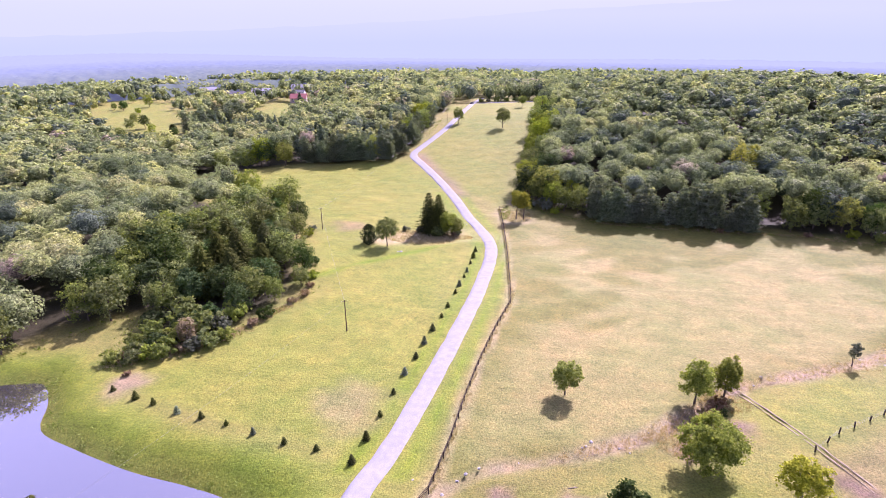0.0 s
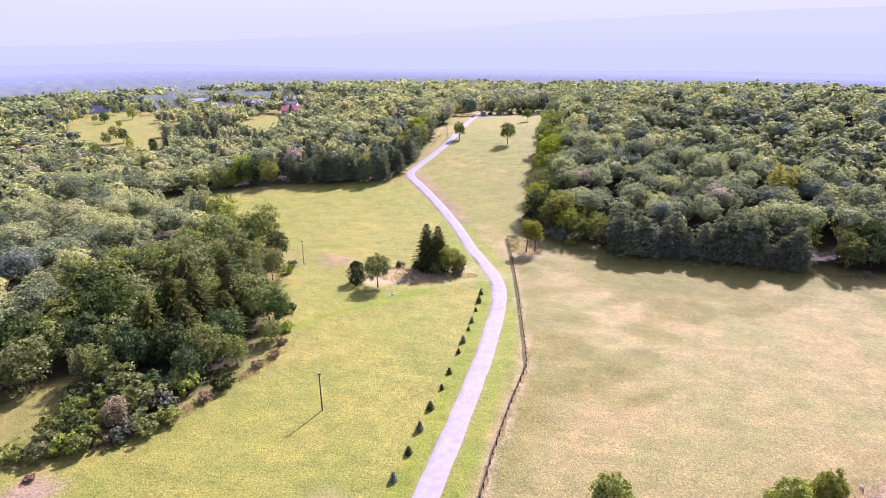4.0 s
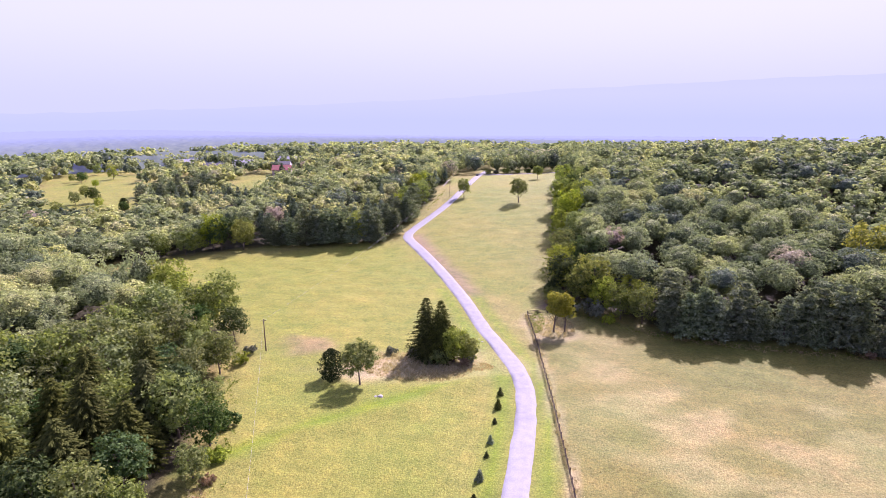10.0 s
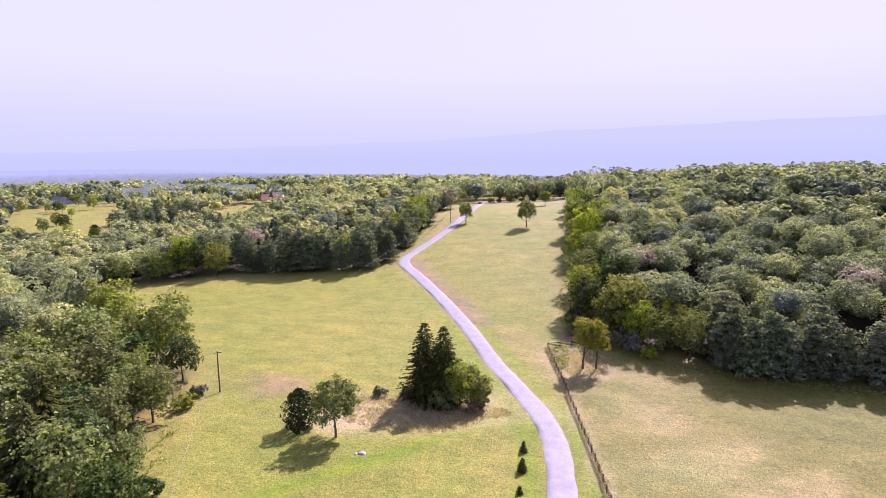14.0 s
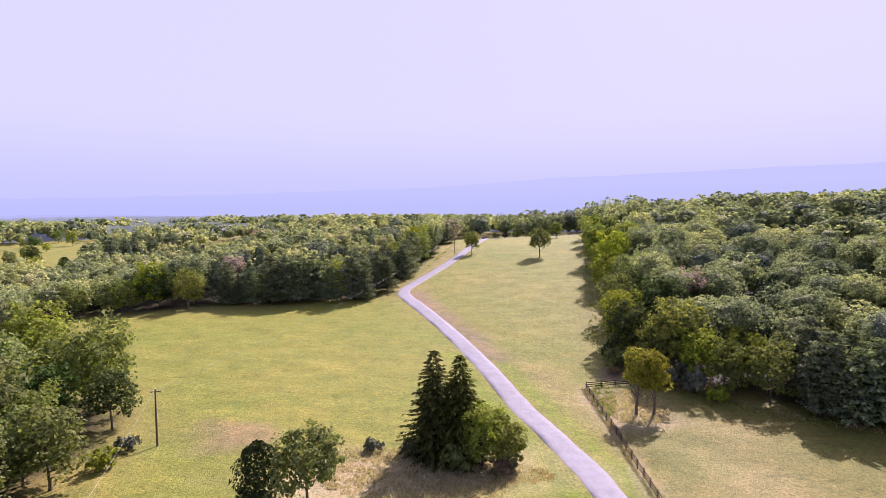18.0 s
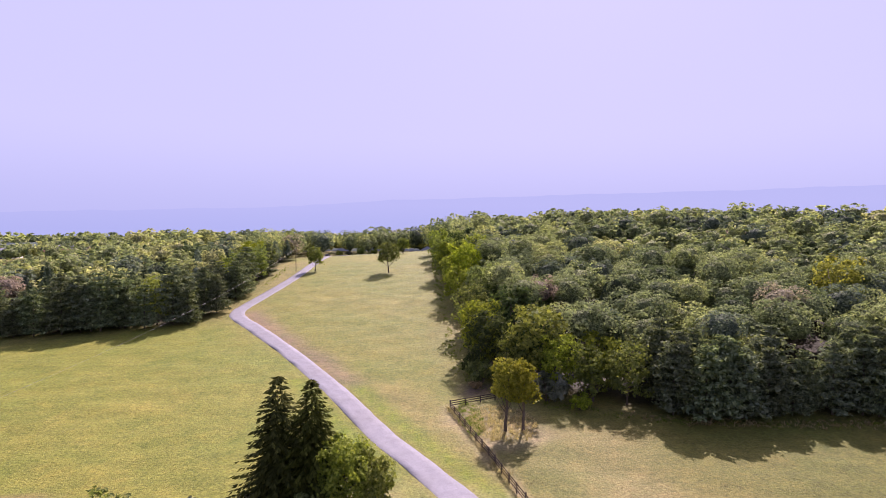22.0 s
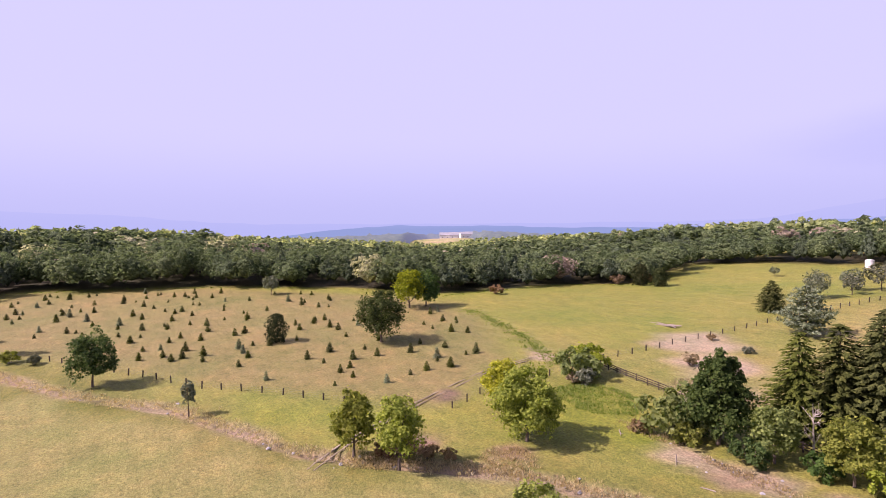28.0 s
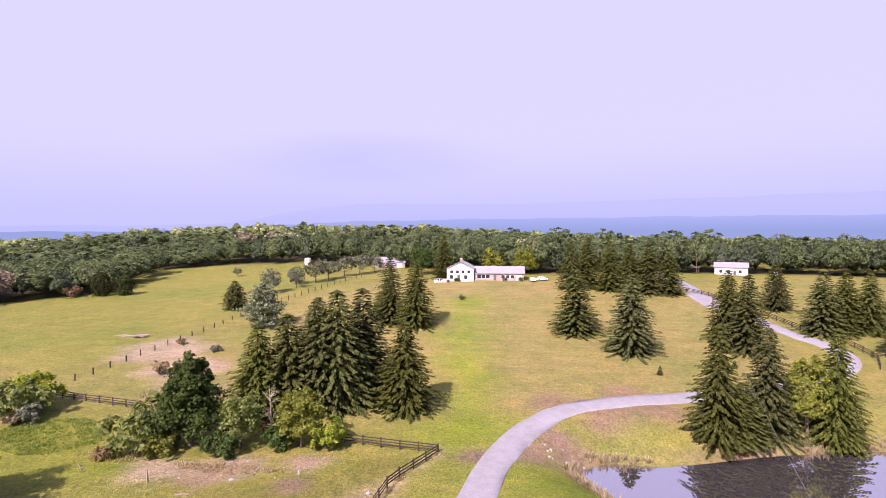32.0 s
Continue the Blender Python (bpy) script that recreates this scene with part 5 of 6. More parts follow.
# spruces: x, y, height, radius
big_spruce = [spruce(301, 16.2, 5.2, 32, 0.5, shape=0.74), spruce(302, 17.0, 6.6, 33, 0.55, shape=0.76), spruce(303, 16.0, 6.3, 31, 0.55, shape=0.7, droop=0.33)]
first = [True] * 3
SPRUCE_SPOTS = [(-13.0, 66.6, 16.3, 4.0), (-9.0, 66.4, 16.0, 4.2), (43.0, -86.0, 15.2, 3.8), (38.6, -88.2, 16.7, 4.2), (34.1, -90.0, 18.4, 4.4), (31.0, -91.5, 20.4, 4.8), (29.0, -100.5, 19.2, 4.8), (36.5, -97.0, 18.0, 4.5), (19.1, -91.6, 15.3, 4.6), (35.4, -149.5, 18.6, 4.3), (27.4, -146.0, 18.0, 5.0), (39.2, -152, 8.0, 2.6), (-14.8, -144.0, 16.2, 5.2), (-25.9, -130.5, 17.8, 5.4)]
SPRUCE_SPOTS += [(-18.2, -196.5, 17.1, 4.2), (-24.3, -199, 17.9, 4.4), (-31.3, -194.2, 17.3, 4.4), (-37.5, -192.5, 16.2, 4.4), (-43.4, -190.5, 16.8, 4.6), (-49.5, -189.4, 15.0, 4.2), (-50.5, -140.6, 17.3, 4.4), (-52.2, -133.2, 17.6, 4.4), (-75.0, -172.0, 14.0, 4.0), (-31.7, -91.5, 18.5, 4.0), (-36.0, -93.0, 9.0, 3.6), (-40.8, -95.5, 17.0, 4.2), (-51.2, -95.5, 18.5, 3.8), (-75.8, -148.4, 16.0, 4.6), (-82.0, -150.5, 15.3, 4.2), (-88.0, -151.0, 15.1, 4.4), (-84.0, -135.0, 6.7, 2.8), (30.6, -224.7, 17.6, 4.4)]
for n, (x, y, h, r) in enumerate(SPRUCE_SPOTS):
    k = n % 3
    base_h, base_r = (16.2, 17.0, 16.0)[k], (5.2, 6.6, 6.3)[k]
    r *= 1.65 if -101 < y < -84 and x > 25 else 1.36
    size, tall = r / base_r, (h / base_h) / (r / base_r)
    lab = "dark green spruce in the weedy clump by the drive" if n < 2 else "tall dark green spruce on the mown slope" if y < -100 else "tall dark green spruce near the fence and pond"
    if first[k]:
        plant(big_spruce[k], x, y, n * 1.9, size, tall, lab, "spruces of the farm")
        first[k] = False
    else:
        again(big_spruce[k], x, y, n * 1.9, size, tall, lab, "spruces of the farm")

for n, (x, y, h) in enumerate(WOOD_SPRUCES):
    again(big_spruce[1 + n % 2], x, y, n * 2.3, 1.0, h / 16.5, "dark green spruce standing in the edge of the woods", "spruces of the farm")
plant(pine(311, 12.4, 5.4, 0.55, tiers=13, label="blue-green white pine by the wire fence"), 69.6, -142.5, 0.3)
plant(spruce(312, 9.2, 4.6, 26, 0.5, NEEDLE_SPRUCE, "field_spruce", "rounded dark evergreen at the wire fence", shape=0.5), 90.1, -164.8, 1.0)
c1 = plant(cedar(321, 7.2, 2.7, 2600), -32.5, 49.6, 0.2)
again(c1, 146.4, -34.4, 1.1, 1.0, 1.02, "dense dark columnar cedar among the planted saplings")
again(c1, 160.0, -191.5, 2.1, 1.25, 1.0, "dense dark cedar at the edge of the far pasture")
again(c1, 151.5, -193.5, 3.1, 1.1, 0.95, "dense dark cedar at the edge of the far pasture")
again(c1, -246.0, 233.0, 4.1, 1.0, 1.0, "dark columnar cedar beyond the woods")
plant(bare_tree(331, 7.6, 2.4), 37.3, -78.8, 0.0)
again(bpy.data.objects["dead_tree"], 51.8, -72.5, 2.0, 0.8)

SHRUBS = [shrub(401, 4.4, 3.0, 1300, 0.42, LEAF), shrub(402, 3.4, 2.4, 1000, 0.4, LEAF_LIGHT), shrub(403, 3.0, 2.2, 900, 0.4, LEAF_GREY, "pale_shrub", "pale grey-leaved shrub at the field edge"), shrub(404, 2.6, 2.0, 800, 0.38, LEAF_BROWN, "brown_shrub", "low reddish brown brush at the field edge"), shrub(405, 3.2, 2.6, 1000, 0.4, LEAF_DARK, "dark_shrub", "dense dark green shrub at the field edge")]
fresh = [True] * 5
for k, x, y, s in SHRUB_SPOTS:
    if fresh[k]:
        plant(SHRUBS[k], x, y, x, s, group="brush along the edges")
        fresh[k] = False
    else:
        again(SHRUBS[k], x, y, x, s, group="brush along the edges")

# ---- planted saplings ----
baby = [spruce(501, 1.75, 0.72, 10, 0.16, NEEDLE_SPRUCE, "spruce_sapling", "small planted spruce sapling on the mown grass", 0.15, 0.12, "sapling"), spruce(502, 2.1, 0.8, 11, 0.18, NEEDLE_PINE, "spruce_sapling", "small bluish planted spruce sapling", 0.12, 0.12, "sapling")]
ROW_ROAD = [(0.6, -61), (1.2, -54.5), (1.8, -47.4), (2.4, -39.5), (2.9, -31.9), (3.8, -24.9), (4.3, -17.9), (4.9, -10.8), (5.9, -3.5), (6.4, 3.2), (7.0, 12.7), (7.2, 18.3), (7.6, 25.3), (7.8, 30.2), (7.9, 37.5), (8.0, 44), (7.9, 50)]
ROW_POND = [(-59.5, -49.1), (-52.7, -50.6), (-47.4, -51.8), (-40.5, -53.5), (-34.3, -54.3), (-28.1, -55.2), (-21.3, -56.8), (-14, -58.3), (-7.1, -59.1)]
r5 = np.random.default_rng(55)
spots5 = [(x, y, r5.uniform(0.75, 1.2), "row of saplings along the drive") for x, y in ROW_ROAD] + [(x, y, r5.uniform(0.75, 1.15), "row of saplings by the pond") for x, y in ROW_POND]
spots5 += [(-28.8, -115.8, 0.9, "saplings on the lawn"), (-45.2, -121.5, 0.9, "saplings on the lawn")]
farm = []
while len(farm) < 180:
    x, y = r5.uniform(100, 280), r5.uniform(-92, 50)
    if inside(TREE_FARM, [x], [y])[0] < -5 and (not farm or min(math.hypot(x - a, y - b) for a, b in farm) > r5.uniform(1.4, 7)):
        farm.append((x, y))
spots5 += [(x, y, r5.uniform(0.6, 1.35), "planted field of young spruces") for x, y in farm]
seen5 = [True, True]
for n, (x, y, s, grp) in enumerate(spots5):
    k = int(r5.uniform() < 0.15)
    if seen5[k]:
        plant(baby[k], x, y, n, s, 1.0, group=grp)
        seen5[k] = False
    else:
        again(baby[k], x, y, n, s, r5.uniform(0.9, 1.15), group=grp)


# ---- fences ----
def box(x0, y0, z0, x1, y1, z1):
    v = [(x0, y0, z0), (x1, y0, z0), (x1, y1, z0), (x0, y1, z0), (x0, y0, z1), (x1, y0, z1), (x1, y1, z1), (x0, y1, z1)]
    return np.array(v, float), [(3, 2, 1, 0), (4, 5, 6, 7), (0, 1, 5, 4), (1, 2, 6, 5), (2, 3, 7, 6), (3, 0, 4, 7)]


def bevelled(x, y, z, edge):
    """A block of that size, standing on its own base, with worn edges."""
    bm = bmesh.new()
    bmesh.ops.create_cube(bm, size=1.0, matrix=Matrix.Translation((0, 0, z / 2)) @ Matrix.Diagonal((x, y, z, 1)))
    bmesh.ops.bevel(bm, geom=bm.edges[:] , offset=edge, segments=1, affect="EDGES")
    return bm


def mesh_of(name, bm, mat):
    me = bpy.data.meshes.new(name)
    bm.to_mesh(me)
    bm.free()
    me.materials.append(mat)
    return me


POST_MESH = mesh_of("fence_post", bevelled(0.17, 0.17, 1.85, 0.015), FENCE_WOOD)
BOARD_MESH = mesh_of("fence_board", bevelled(1.0, 0.045, 0.16, 0.008), FENCE_WOOD)
FIELD_POST = mesh_of("field_post", bevelled(0.17, 0.17, 1.9, 0.02), POST_WOOD)


def even(line, gap):
    p = np.array(line, float)
    d = np.r_[0, np.cumsum(np.hypot(*np.diff(p, axis=0).T))]
    n = max(1, round(d[-1] / gap))
    s = np.linspace(0, d[-1], n + 1)
    return np.stack([np.interp(s, d, p[:, 0]), np.interp(s, d, p[:, 1])], 1)


def board_fence(line, label, gap=2.9, boards=(0.42, 0.82, 1.22)):
    """Posts with three boards between each pair, following the land."""
    ob = thing("board_fence", label, "fence")
    pts = even(line, gap)
    g = np.random.default_rng(len(pts))
    zs_ = land(pts[:, 0], pts[:, 1])
    for k, ((x, y), z) in enumerate(zip(pts, zs_)):
        q = pts[min(k + 1, len(pts) - 1)] - pts[max(k - 1, 0)]
        post = new("post", POST_MESH)
        post.parent = ob
        post.matrix_basis = Matrix.LocRotScale((x, y, z - 0.45), Euler((g.normal() * 0.02, g.normal() * 0.02, math.atan2(q[1], q[0]))), (1, 1, g.uniform(0.95, 1.06)))
        if k + 1 < len(pts):
            (x1, y1), z1 = pts[k + 1], zs_[k + 1]
            flat = math.hypot(x1 - x, y1 - y)
            nx, ny = -(y1 - y) / flat * 0.107, (x1 - x) / flat * 0.107
            for h in boards:
                b = new("board", BOARD_MESH)
                b.parent = ob
                b.matrix_basis = Matrix.LocRotScale(((x + x1) / 2 + nx, (y + y1) / 2 + ny, (z + z1) / 2 + h + g.normal() * 0.012), Euler((0, -math.atan2(z1 - z, flat) + g.normal() * 0.004, math.atan2(y1 - y, x1 - x))), (flat - 0.006, 1, 1))
    return ob


board_fence(FENCE_LINE, "dark brown three-board fence along the gravel drive")
board_fence([(11.8, 100.5), (16.0, 102.2), (21.0, 104.0)], "dark brown three-board fence closing the pasture corner")
board_fence([(11.0, -75.7), (18, -76.4), (26, -77.4), (45, -81.0), (65, -85.3), (75.7, -86.5), (86.8, -88.5)], "dark brown three-board fence across the foot of the slope")
board_fence([(-49.5, -203), (-60.5, -188), (-64, -178), (-68.5, -163), (-72.5, -148), (-77, -140), (-77.5, -130), (-74.5, -124)], "dark board fence along the upper drive")
board_fence([(-77.5, -131.5), (-86, -134), (-98, -137)], "dark board fence leading off from the upper drive")


def wire_fence(line, label, gap):
    ob = thing("wire_fence", label, "fence")
    pts = even(line, gap)
    g = np.random.default_rng(len(pts) + 7)
    zs_ = land(pts[:, 0], pts[:, 1])
    for (x, y), z in zip(pts, zs_):
        post = new("post", FIELD_POST)
        post.parent = ob
        post.matrix_basis = Matrix.LocRotScale((x, y, z - 0.45), Euler((g.normal() * 0.05, g.normal() * 0.05, g.uniform(0, 1.5))), (1.35, 1.35, g.uniform(0.9, 1.08)))
    for h in (0.5, 0.85, 1.2):
        part("wire", tube(np.column_stack([pts, zs_ + h]), [0.012] * len(pts), 3), WIRE, ob, "thin grey wire")
    return ob


wire_fence([(161, 16), (141, 1.6), (133, -4), (119, -13), (104.5, -27), (97.5, -32), (90.3, -36.8), (84, -43)], "wire fence on wooden posts round the sapling field", 4.6)
wire_fence([(80.8, -48.8), (82.2, -52.4), (84.3, -57), (84.0, -66), (86.8, -88)], "wire fence on wooden posts beside the farm track", 4.4)
wire_fence([(86.8, -91.8), (86.4, -98.2), (85.5, -112), (84.6, -125), (83.1, -140), (82.4, -151), (77.2, -191), (67.8, -231.5)], "wire fence on wooden posts running up the far pasture", 4.4)


# ---- utility poles and cables ----
def utility_pole(x, y, h, label, arm=True):
    ob = thing("utility_pole", label, "pole")
    part("shaft", tube([(0, 0, -0.8), (0, 0, h * 0.5), (0.04, 0.03, h)], [0.17, 0.145, 0.11], 10), POLE_WOOD, ob)
    if arm:
        part("crossarm", box(-0.75, 0.09, h - 0.55, 0.75, 0.19, h - 0.43), POLE_WOOD, ob)
        for dx in (-0.65, 0.65):
            part("insulator", tube([(dx, 0.14, h - 0.43), (dx, 0.14, h - 0.33), (dx, 0.14, h - 0.24)], [0.03, 0.06, 0.035], 8), METAL_PALE, ob, "pale grey insulator")
    part("cap", tube([(0.04, 0.03, h - 0.01), (0.04, 0.03, h + 0.05)], [0.12, 0.02], 8), METAL_PALE, ob, "pale metal cap")
    ob.matrix_basis = Matrix.LocRotScale((x, y, land1(x, y)), Euler((0, 0, 0.5)), (1, 1, 1))
    return ob


poles = [(-17.2, -15.6, 9.2), (-55.8, 60.6, 9.0), (-40.4, 250.9, 10.5), (-50.2, -150, 9.1), (2.2, -255.9, 10.5), (-79, -258, 8.5)]
for x, y, h in poles:
    utility_pole(x, y, h, "weathered brown wooden utility pole in the grass")


def cable(a, b, sag):
    (xa, ya, ha), (xb, yb, hb) = a, b
    za, zb = land1(xa, ya) + ha - 0.2, land1(xb, yb) + hb - 0.2
    s = np.linspace(0, 1, 15)
    p = np.stack([xa + (xb - xa) * s, ya + (yb - ya) * s, za + (zb - za) * s - sag * 4 * s * (1 - s)], 1)
    tagged(part("cable", tube(p, [0.016] * 15, 4), WIRE), "thin grey power cable between poles", "cable")


cable(poles[3], poles[0], 3.0)
cable(poles[0], poles[1], 1.6)
cable(poles[1], poles[2], 3.2)
cable(poles[3], poles[4], 1.8)


# ---- buildings ----
def building(name, label, x, y, turn, w, d, h, roof_h, wall, roof, openings=(), chimney=False, over=0.45, category="house", part_of=None, at=(0, 0), cross=False):
    """Walls, a gabled roof along the length, and the openings: (side, along, sill, width, height, kind)."""
    ob = part_of or thing(name, label, category, m=Matrix.LocRotScale((x, y, land1(x, y) - 0.15), Euler((0, 0, radians(turn))), (1, 1, 1)))
    ax, ay = at

    def put(kind_, solid, mat, parent, label_=""):
        v, f = solid
        if cross:
            d_ = np.asarray(v, float) - np.array([ax, ay, 0])
            v = np.stack([-d_[:, 1] + ax, d_[:, 0] + ay, d_[:, 2]], 1)
        return part(kind_, (v, f), mat, parent, label_)

    put("wall", box(ax - w / 2, ay - d / 2, -0.6, ax + w / 2, ay + d / 2, h), wall, ob)
    gv = np.array([(ax - w / 2, ay - d / 2, h), (ax - w / 2, ay + d / 2, h), (ax - w / 2, ay, h + roof_h * 0.97), (ax + w / 2, ay - d / 2, h), (ax + w / 2, ay + d / 2, h), (ax + w / 2, ay, h + roof_h * 0.97)])
    put("gable", (gv, [(0, 2, 1), (3, 4, 5), (0, 3, 5, 2), (1, 2, 5, 4)]), wall, ob)
    run, t = d / 2 + over, 0.18
    drop = roof_h / (d / 2) * over
    for side in (-1, 1):
        rv = []
        for xx in (ax - w / 2 - over, ax + w / 2 + over):
            rv += [(xx, ay, h + roof_h + 0.04), (xx, ay + side * run, h - drop + 0.04), (xx, ay + side * run, h - drop + 0.04 + t), (xx, ay, h + roof_h + 0.04 + t)]
        put("roof", (np.array(rv), [(0, 1, 2, 3), (7, 6, 5, 4), (0, 4, 5, 1), (1, 5, 6, 2), (2, 6, 7, 3), (3, 7, 4, 0)]), roof, ob)
    for side, along, sill, ww, hh, kind in openings:
        o = 0.05
        face = {"front": lambda u, z, k: (ax + u, ay - d / 2 - k, z), "back": lambda u, z, k: (ax - u, ay + d / 2 + k, z), "west": lambda u, z, k: (ax - w / 2 - k, ay - u, z), "east": lambda u, z, k: (ax + w / 2 + k, ay + u, z)}[side]

        def slab(u0, u1, z0, z1, k0, k1):
            c = [face(u, z, k) for k in (k0, k1) for u, z in ((u0, z0), (u1, z0), (u1, z1), (u0, z1))]
            return np.array(c), [(3, 2, 1, 0), (4, 5, 6, 7), (0, 1, 5, 4), (1, 2, 6, 5), (2, 3, 7, 6), (3, 0, 4, 7)]

        if kind == "window":
            win = put("window", slab(along - ww / 2 - 0.1, along + ww / 2 + 0.1, sill - 0.1, sill + hh + 0.1, 0.0, o), SIDING, ob, "white framed window")
            put("pane", slab(along - ww / 2, along + ww / 2, sill, sill + hh, o - 0.02, o + 0.015), GLASS, win, "dark glass pane")
        else:
            put("door", slab(along - ww / 2, along + ww / 2, sill, sill + hh, 0.0, o), METAL_PALE if kind == "garage" else ROOF_DARK, ob, "pale garage door" if kind == "garage" else "dark door")
    if chimney:
        put("chimney", box(ax - 0.5, ay - 0.4, h, ax + 0.5, ay + 0.4, h + roof_h + 1.4), BRICKWORK, ob)
    return ob


wins = lambda xs, sill, ww=1.2, hh=1.3, side="front": [(side, a, sill, ww, hh, "window") for a in xs]
# the white house faces the pond: its front looks towards the camera's last stand
home = building("farmhouse", "long white farmhouse with a two-storey gabled end and grey roof", 14.0, -219.0, 180, 10, 10.5, 4.7, 2.6, SIDING, ROOFING, wins((-3.4, -1.1, 1.1, 3.4), 2.9, 1.1, 1.1, side="west") + wins((-3.4, 2.2), 0.7, 1.3, 1.4, side="west") + [("west", -0.6, 0.1, 1.1, 2.1, "door")] + wins((-2, 2), 2.9, 1.1, 1.1), True, at=(-8.5, -0.8), cross=True)
building("", "", 0, 0, 0, 19, 9, 2.9, 2.3, BRICKWORK, ROOFING, wins((-7.8, -6.1, -4.4), 0.9, 1.5, 1.4) + wins((1.6, 3.4, 5.2), 0.9, 1.3, 1.3) + [("front", -1.6, 0.1, 1.1, 2.1, "door"), ("front", 7.7, 0.1, 2.4, 2.2, "garage")], part_of=home, at=(6.6, 0.2))
deck = thing("garden_deck", "white railed deck with garden seats beside the farmhouse", "deck", m=Matrix.LocRotScale((29.5, -212.5, land1(29.5, -212.5)), Euler((0, 0, 0.1)), (1, 1, 1)))
part("platform", box(-3.2, -2.2, -0.4, 3.2, 2.2, 0.45), SIDING, deck)
for dx in np.arange(-3.1, 3.2, 1.03):
    part("post", box(dx - 0.06, 2.06, 0.45, dx + 0.06, 2.18, 1.4), SIDING, deck)
part("rail", box(-3.2, 2.07, 1.3, 3.2, 2.17, 1.4), SIDING, deck)
part("seat", box(-1.9, -0.4, 0.45, -0.4, 0.3, 0.95), METAL_PALE, deck, "pale garden seat")
part("table", box(0.5, -0.5, 0.45, 1.7, 0.5, 1.15), POST_WOOD, deck, "dark garden table")
building("barn", "low barn with pale roof and dark open front", 63, -267, 184, 15, 8, 3.0, 2.2, BRICKWORK, ROOFING, [("front", -4, 0.1, 3, 2.4, "door"), ("front", 0, 0.1, 3, 2.4, "door"), ("front", 5, 0.1, 2.6, 2.3, "garage")], category="barn")
building("neighbour_house", "small white house with a low pale roof", -94, -259, 160, 13, 8, 3.6, 1.8, SIDING, ROOFING, wins((-4, -1, 3.5), 1.1) + [("front", 1.4, 0.1, 1.0, 2.0, "door")] + wins((0,), 1.1, side="east"))
building("neighbour_house", "red-roofed timber house above the far trees", -209, 373, 15, 15, 9, 4.6, 3.6, BRICKWORK, ROOF_RED, wins((-5, -2, 2, 5), 1.2) + wins((-5, 0, 5), 3.0, 1.0, 1.0) + [("front", 0, 0.1, 1.2, 2.1, "door")] + wins((-2, 2), 1.2, side="west"))
for n, (x, y, w, d, h, turn) in enumerate([(-454, 431, 30, 11, 4.2, 38), (-400, 446, 24, 11, 4.6, 30), (-355, 452, 20, 10, 5.0, 25), (-308, 414, 34, 10, 4.0, 20), (-279, 432, 20, 10, 5.4, 15), (-410, 577, 24, 11, 7.5, 30), (-316, 512, 26, 11, 6.5, 20), (-236, 420, 22, 10, 4.6, 12), (-500, 505, 30, 12, 6.5, 40), (-540, 470, 28, 12, 6.5, 45), (-250, 470, 22, 10, 6.0, 10)]):
    building("neighbour_house", "pale house among trees of the far settlement", x, y, turn, w, d, h, 2.4, SIDING, (ROOFING, SIDING, ROOFING, ROOF_DARK)[n % 4], wins((-w * 0.35, -w * 0.12, w * 0.12, w * 0.35), 1.1) + [("front", 0, 0.1, 1.1, 2.0, "door")])
for n, (x, y, w, turn) in enumerate([(758, -452, 26, -120), (742, -462, 30, -120), (716, -462, 22, -110)]):
    building("farm_building", "white farm building on the distant hill", x, y, turn, w, 12, 6, 4, SIDING, ROOFING, wins((-w * 0.3, 0, w * 0.3), 1.5, 1.4, 1.4))

# open carport
port = thing("carport", "open timber carport with a dark flat roof", "shed", m=Matrix.LocRotScale((-76, -262, land1(-76, -262)), Euler((0, 0, radians(160))), (1, 1, 1)))
part("roof", box(-5.5, -3.2, 2.7, 5.5, 3.2, 2.95), ROOF_DARK, port)
for dx in (-5, 0, 5):
    for dy in (-2.8, 2.8):
        part("post", box(dx - 0.1, dy - 0.1, -0.3, dx + 0.1, dy + 0.1, 2.7), POST_WOOD, port)

tank = thing("water_tank", "white upright water tank at the field edge", "tank", m=Matrix.Translation((112.0, -281.0, land1(112, -281) - 0.1)))
part("shell", tube([(0, 0, 0), (0, 0, 3.4)], [1.7, 1.7], 24), SIDING, tank, smooth_faces=False)
part("lid", tube([(0, 0, 3.4), (0, 0, 3.7), (0, 0, 3.9)], [1.75, 1.1, 0.3], 24), METAL_PALE, tank)


def car(x, y, turn, paint, label):
    ob = thing("parked_car", label, "car", m=Matrix.LocRotScale((x, y, land1(x, y) + 0.12), Euler((0, 0, radians(turn))), (1, 1, 1)))
    prof = [(-2.2, 0.35), (-2.25, 0.8), (-1.9, 0.98), (-1.3, 1.05), (-0.75, 1.5), (0.8, 1.52), (1.5, 1.0), (2.15, 0.92), (2.25, 0.55), (2.2, 0.35)]
    k = len(prof)
    v = np.array([(a, s * 0.88 * (1 if z < 1.1 else 0.8), z) for s in (-1, 1) for a, z in prof])
    part("body", (v, [tuple(range(k))[::-1], tuple(range(k, 2 * k))] + [(i, (i + 1) % k, (i + 1) % k + k, i + k) for i in range(k)]), paint, ob)
    for s in (-1, 1):
        part("side_window", box(-0.7, s * 0.80 - 0.02, 1.08, 0.95, s * 0.80 + 0.02, 1.42), GLASS, ob, "dark side window")
        for a in (-1.4, 1.4):
            wheel = part("wheel", tube([(a, s * 0.72, 0.33), (a, s * 0.92, 0.33)], [0.33, 0.33], 16), RUBBER, ob)
            part("rim", tube([(a, s * 0.90, 0.33), (a, s * 0.94, 0.33)], [0.2, 0.18], 12), METAL_PALE, wheel, "pale metal rim")
    return ob


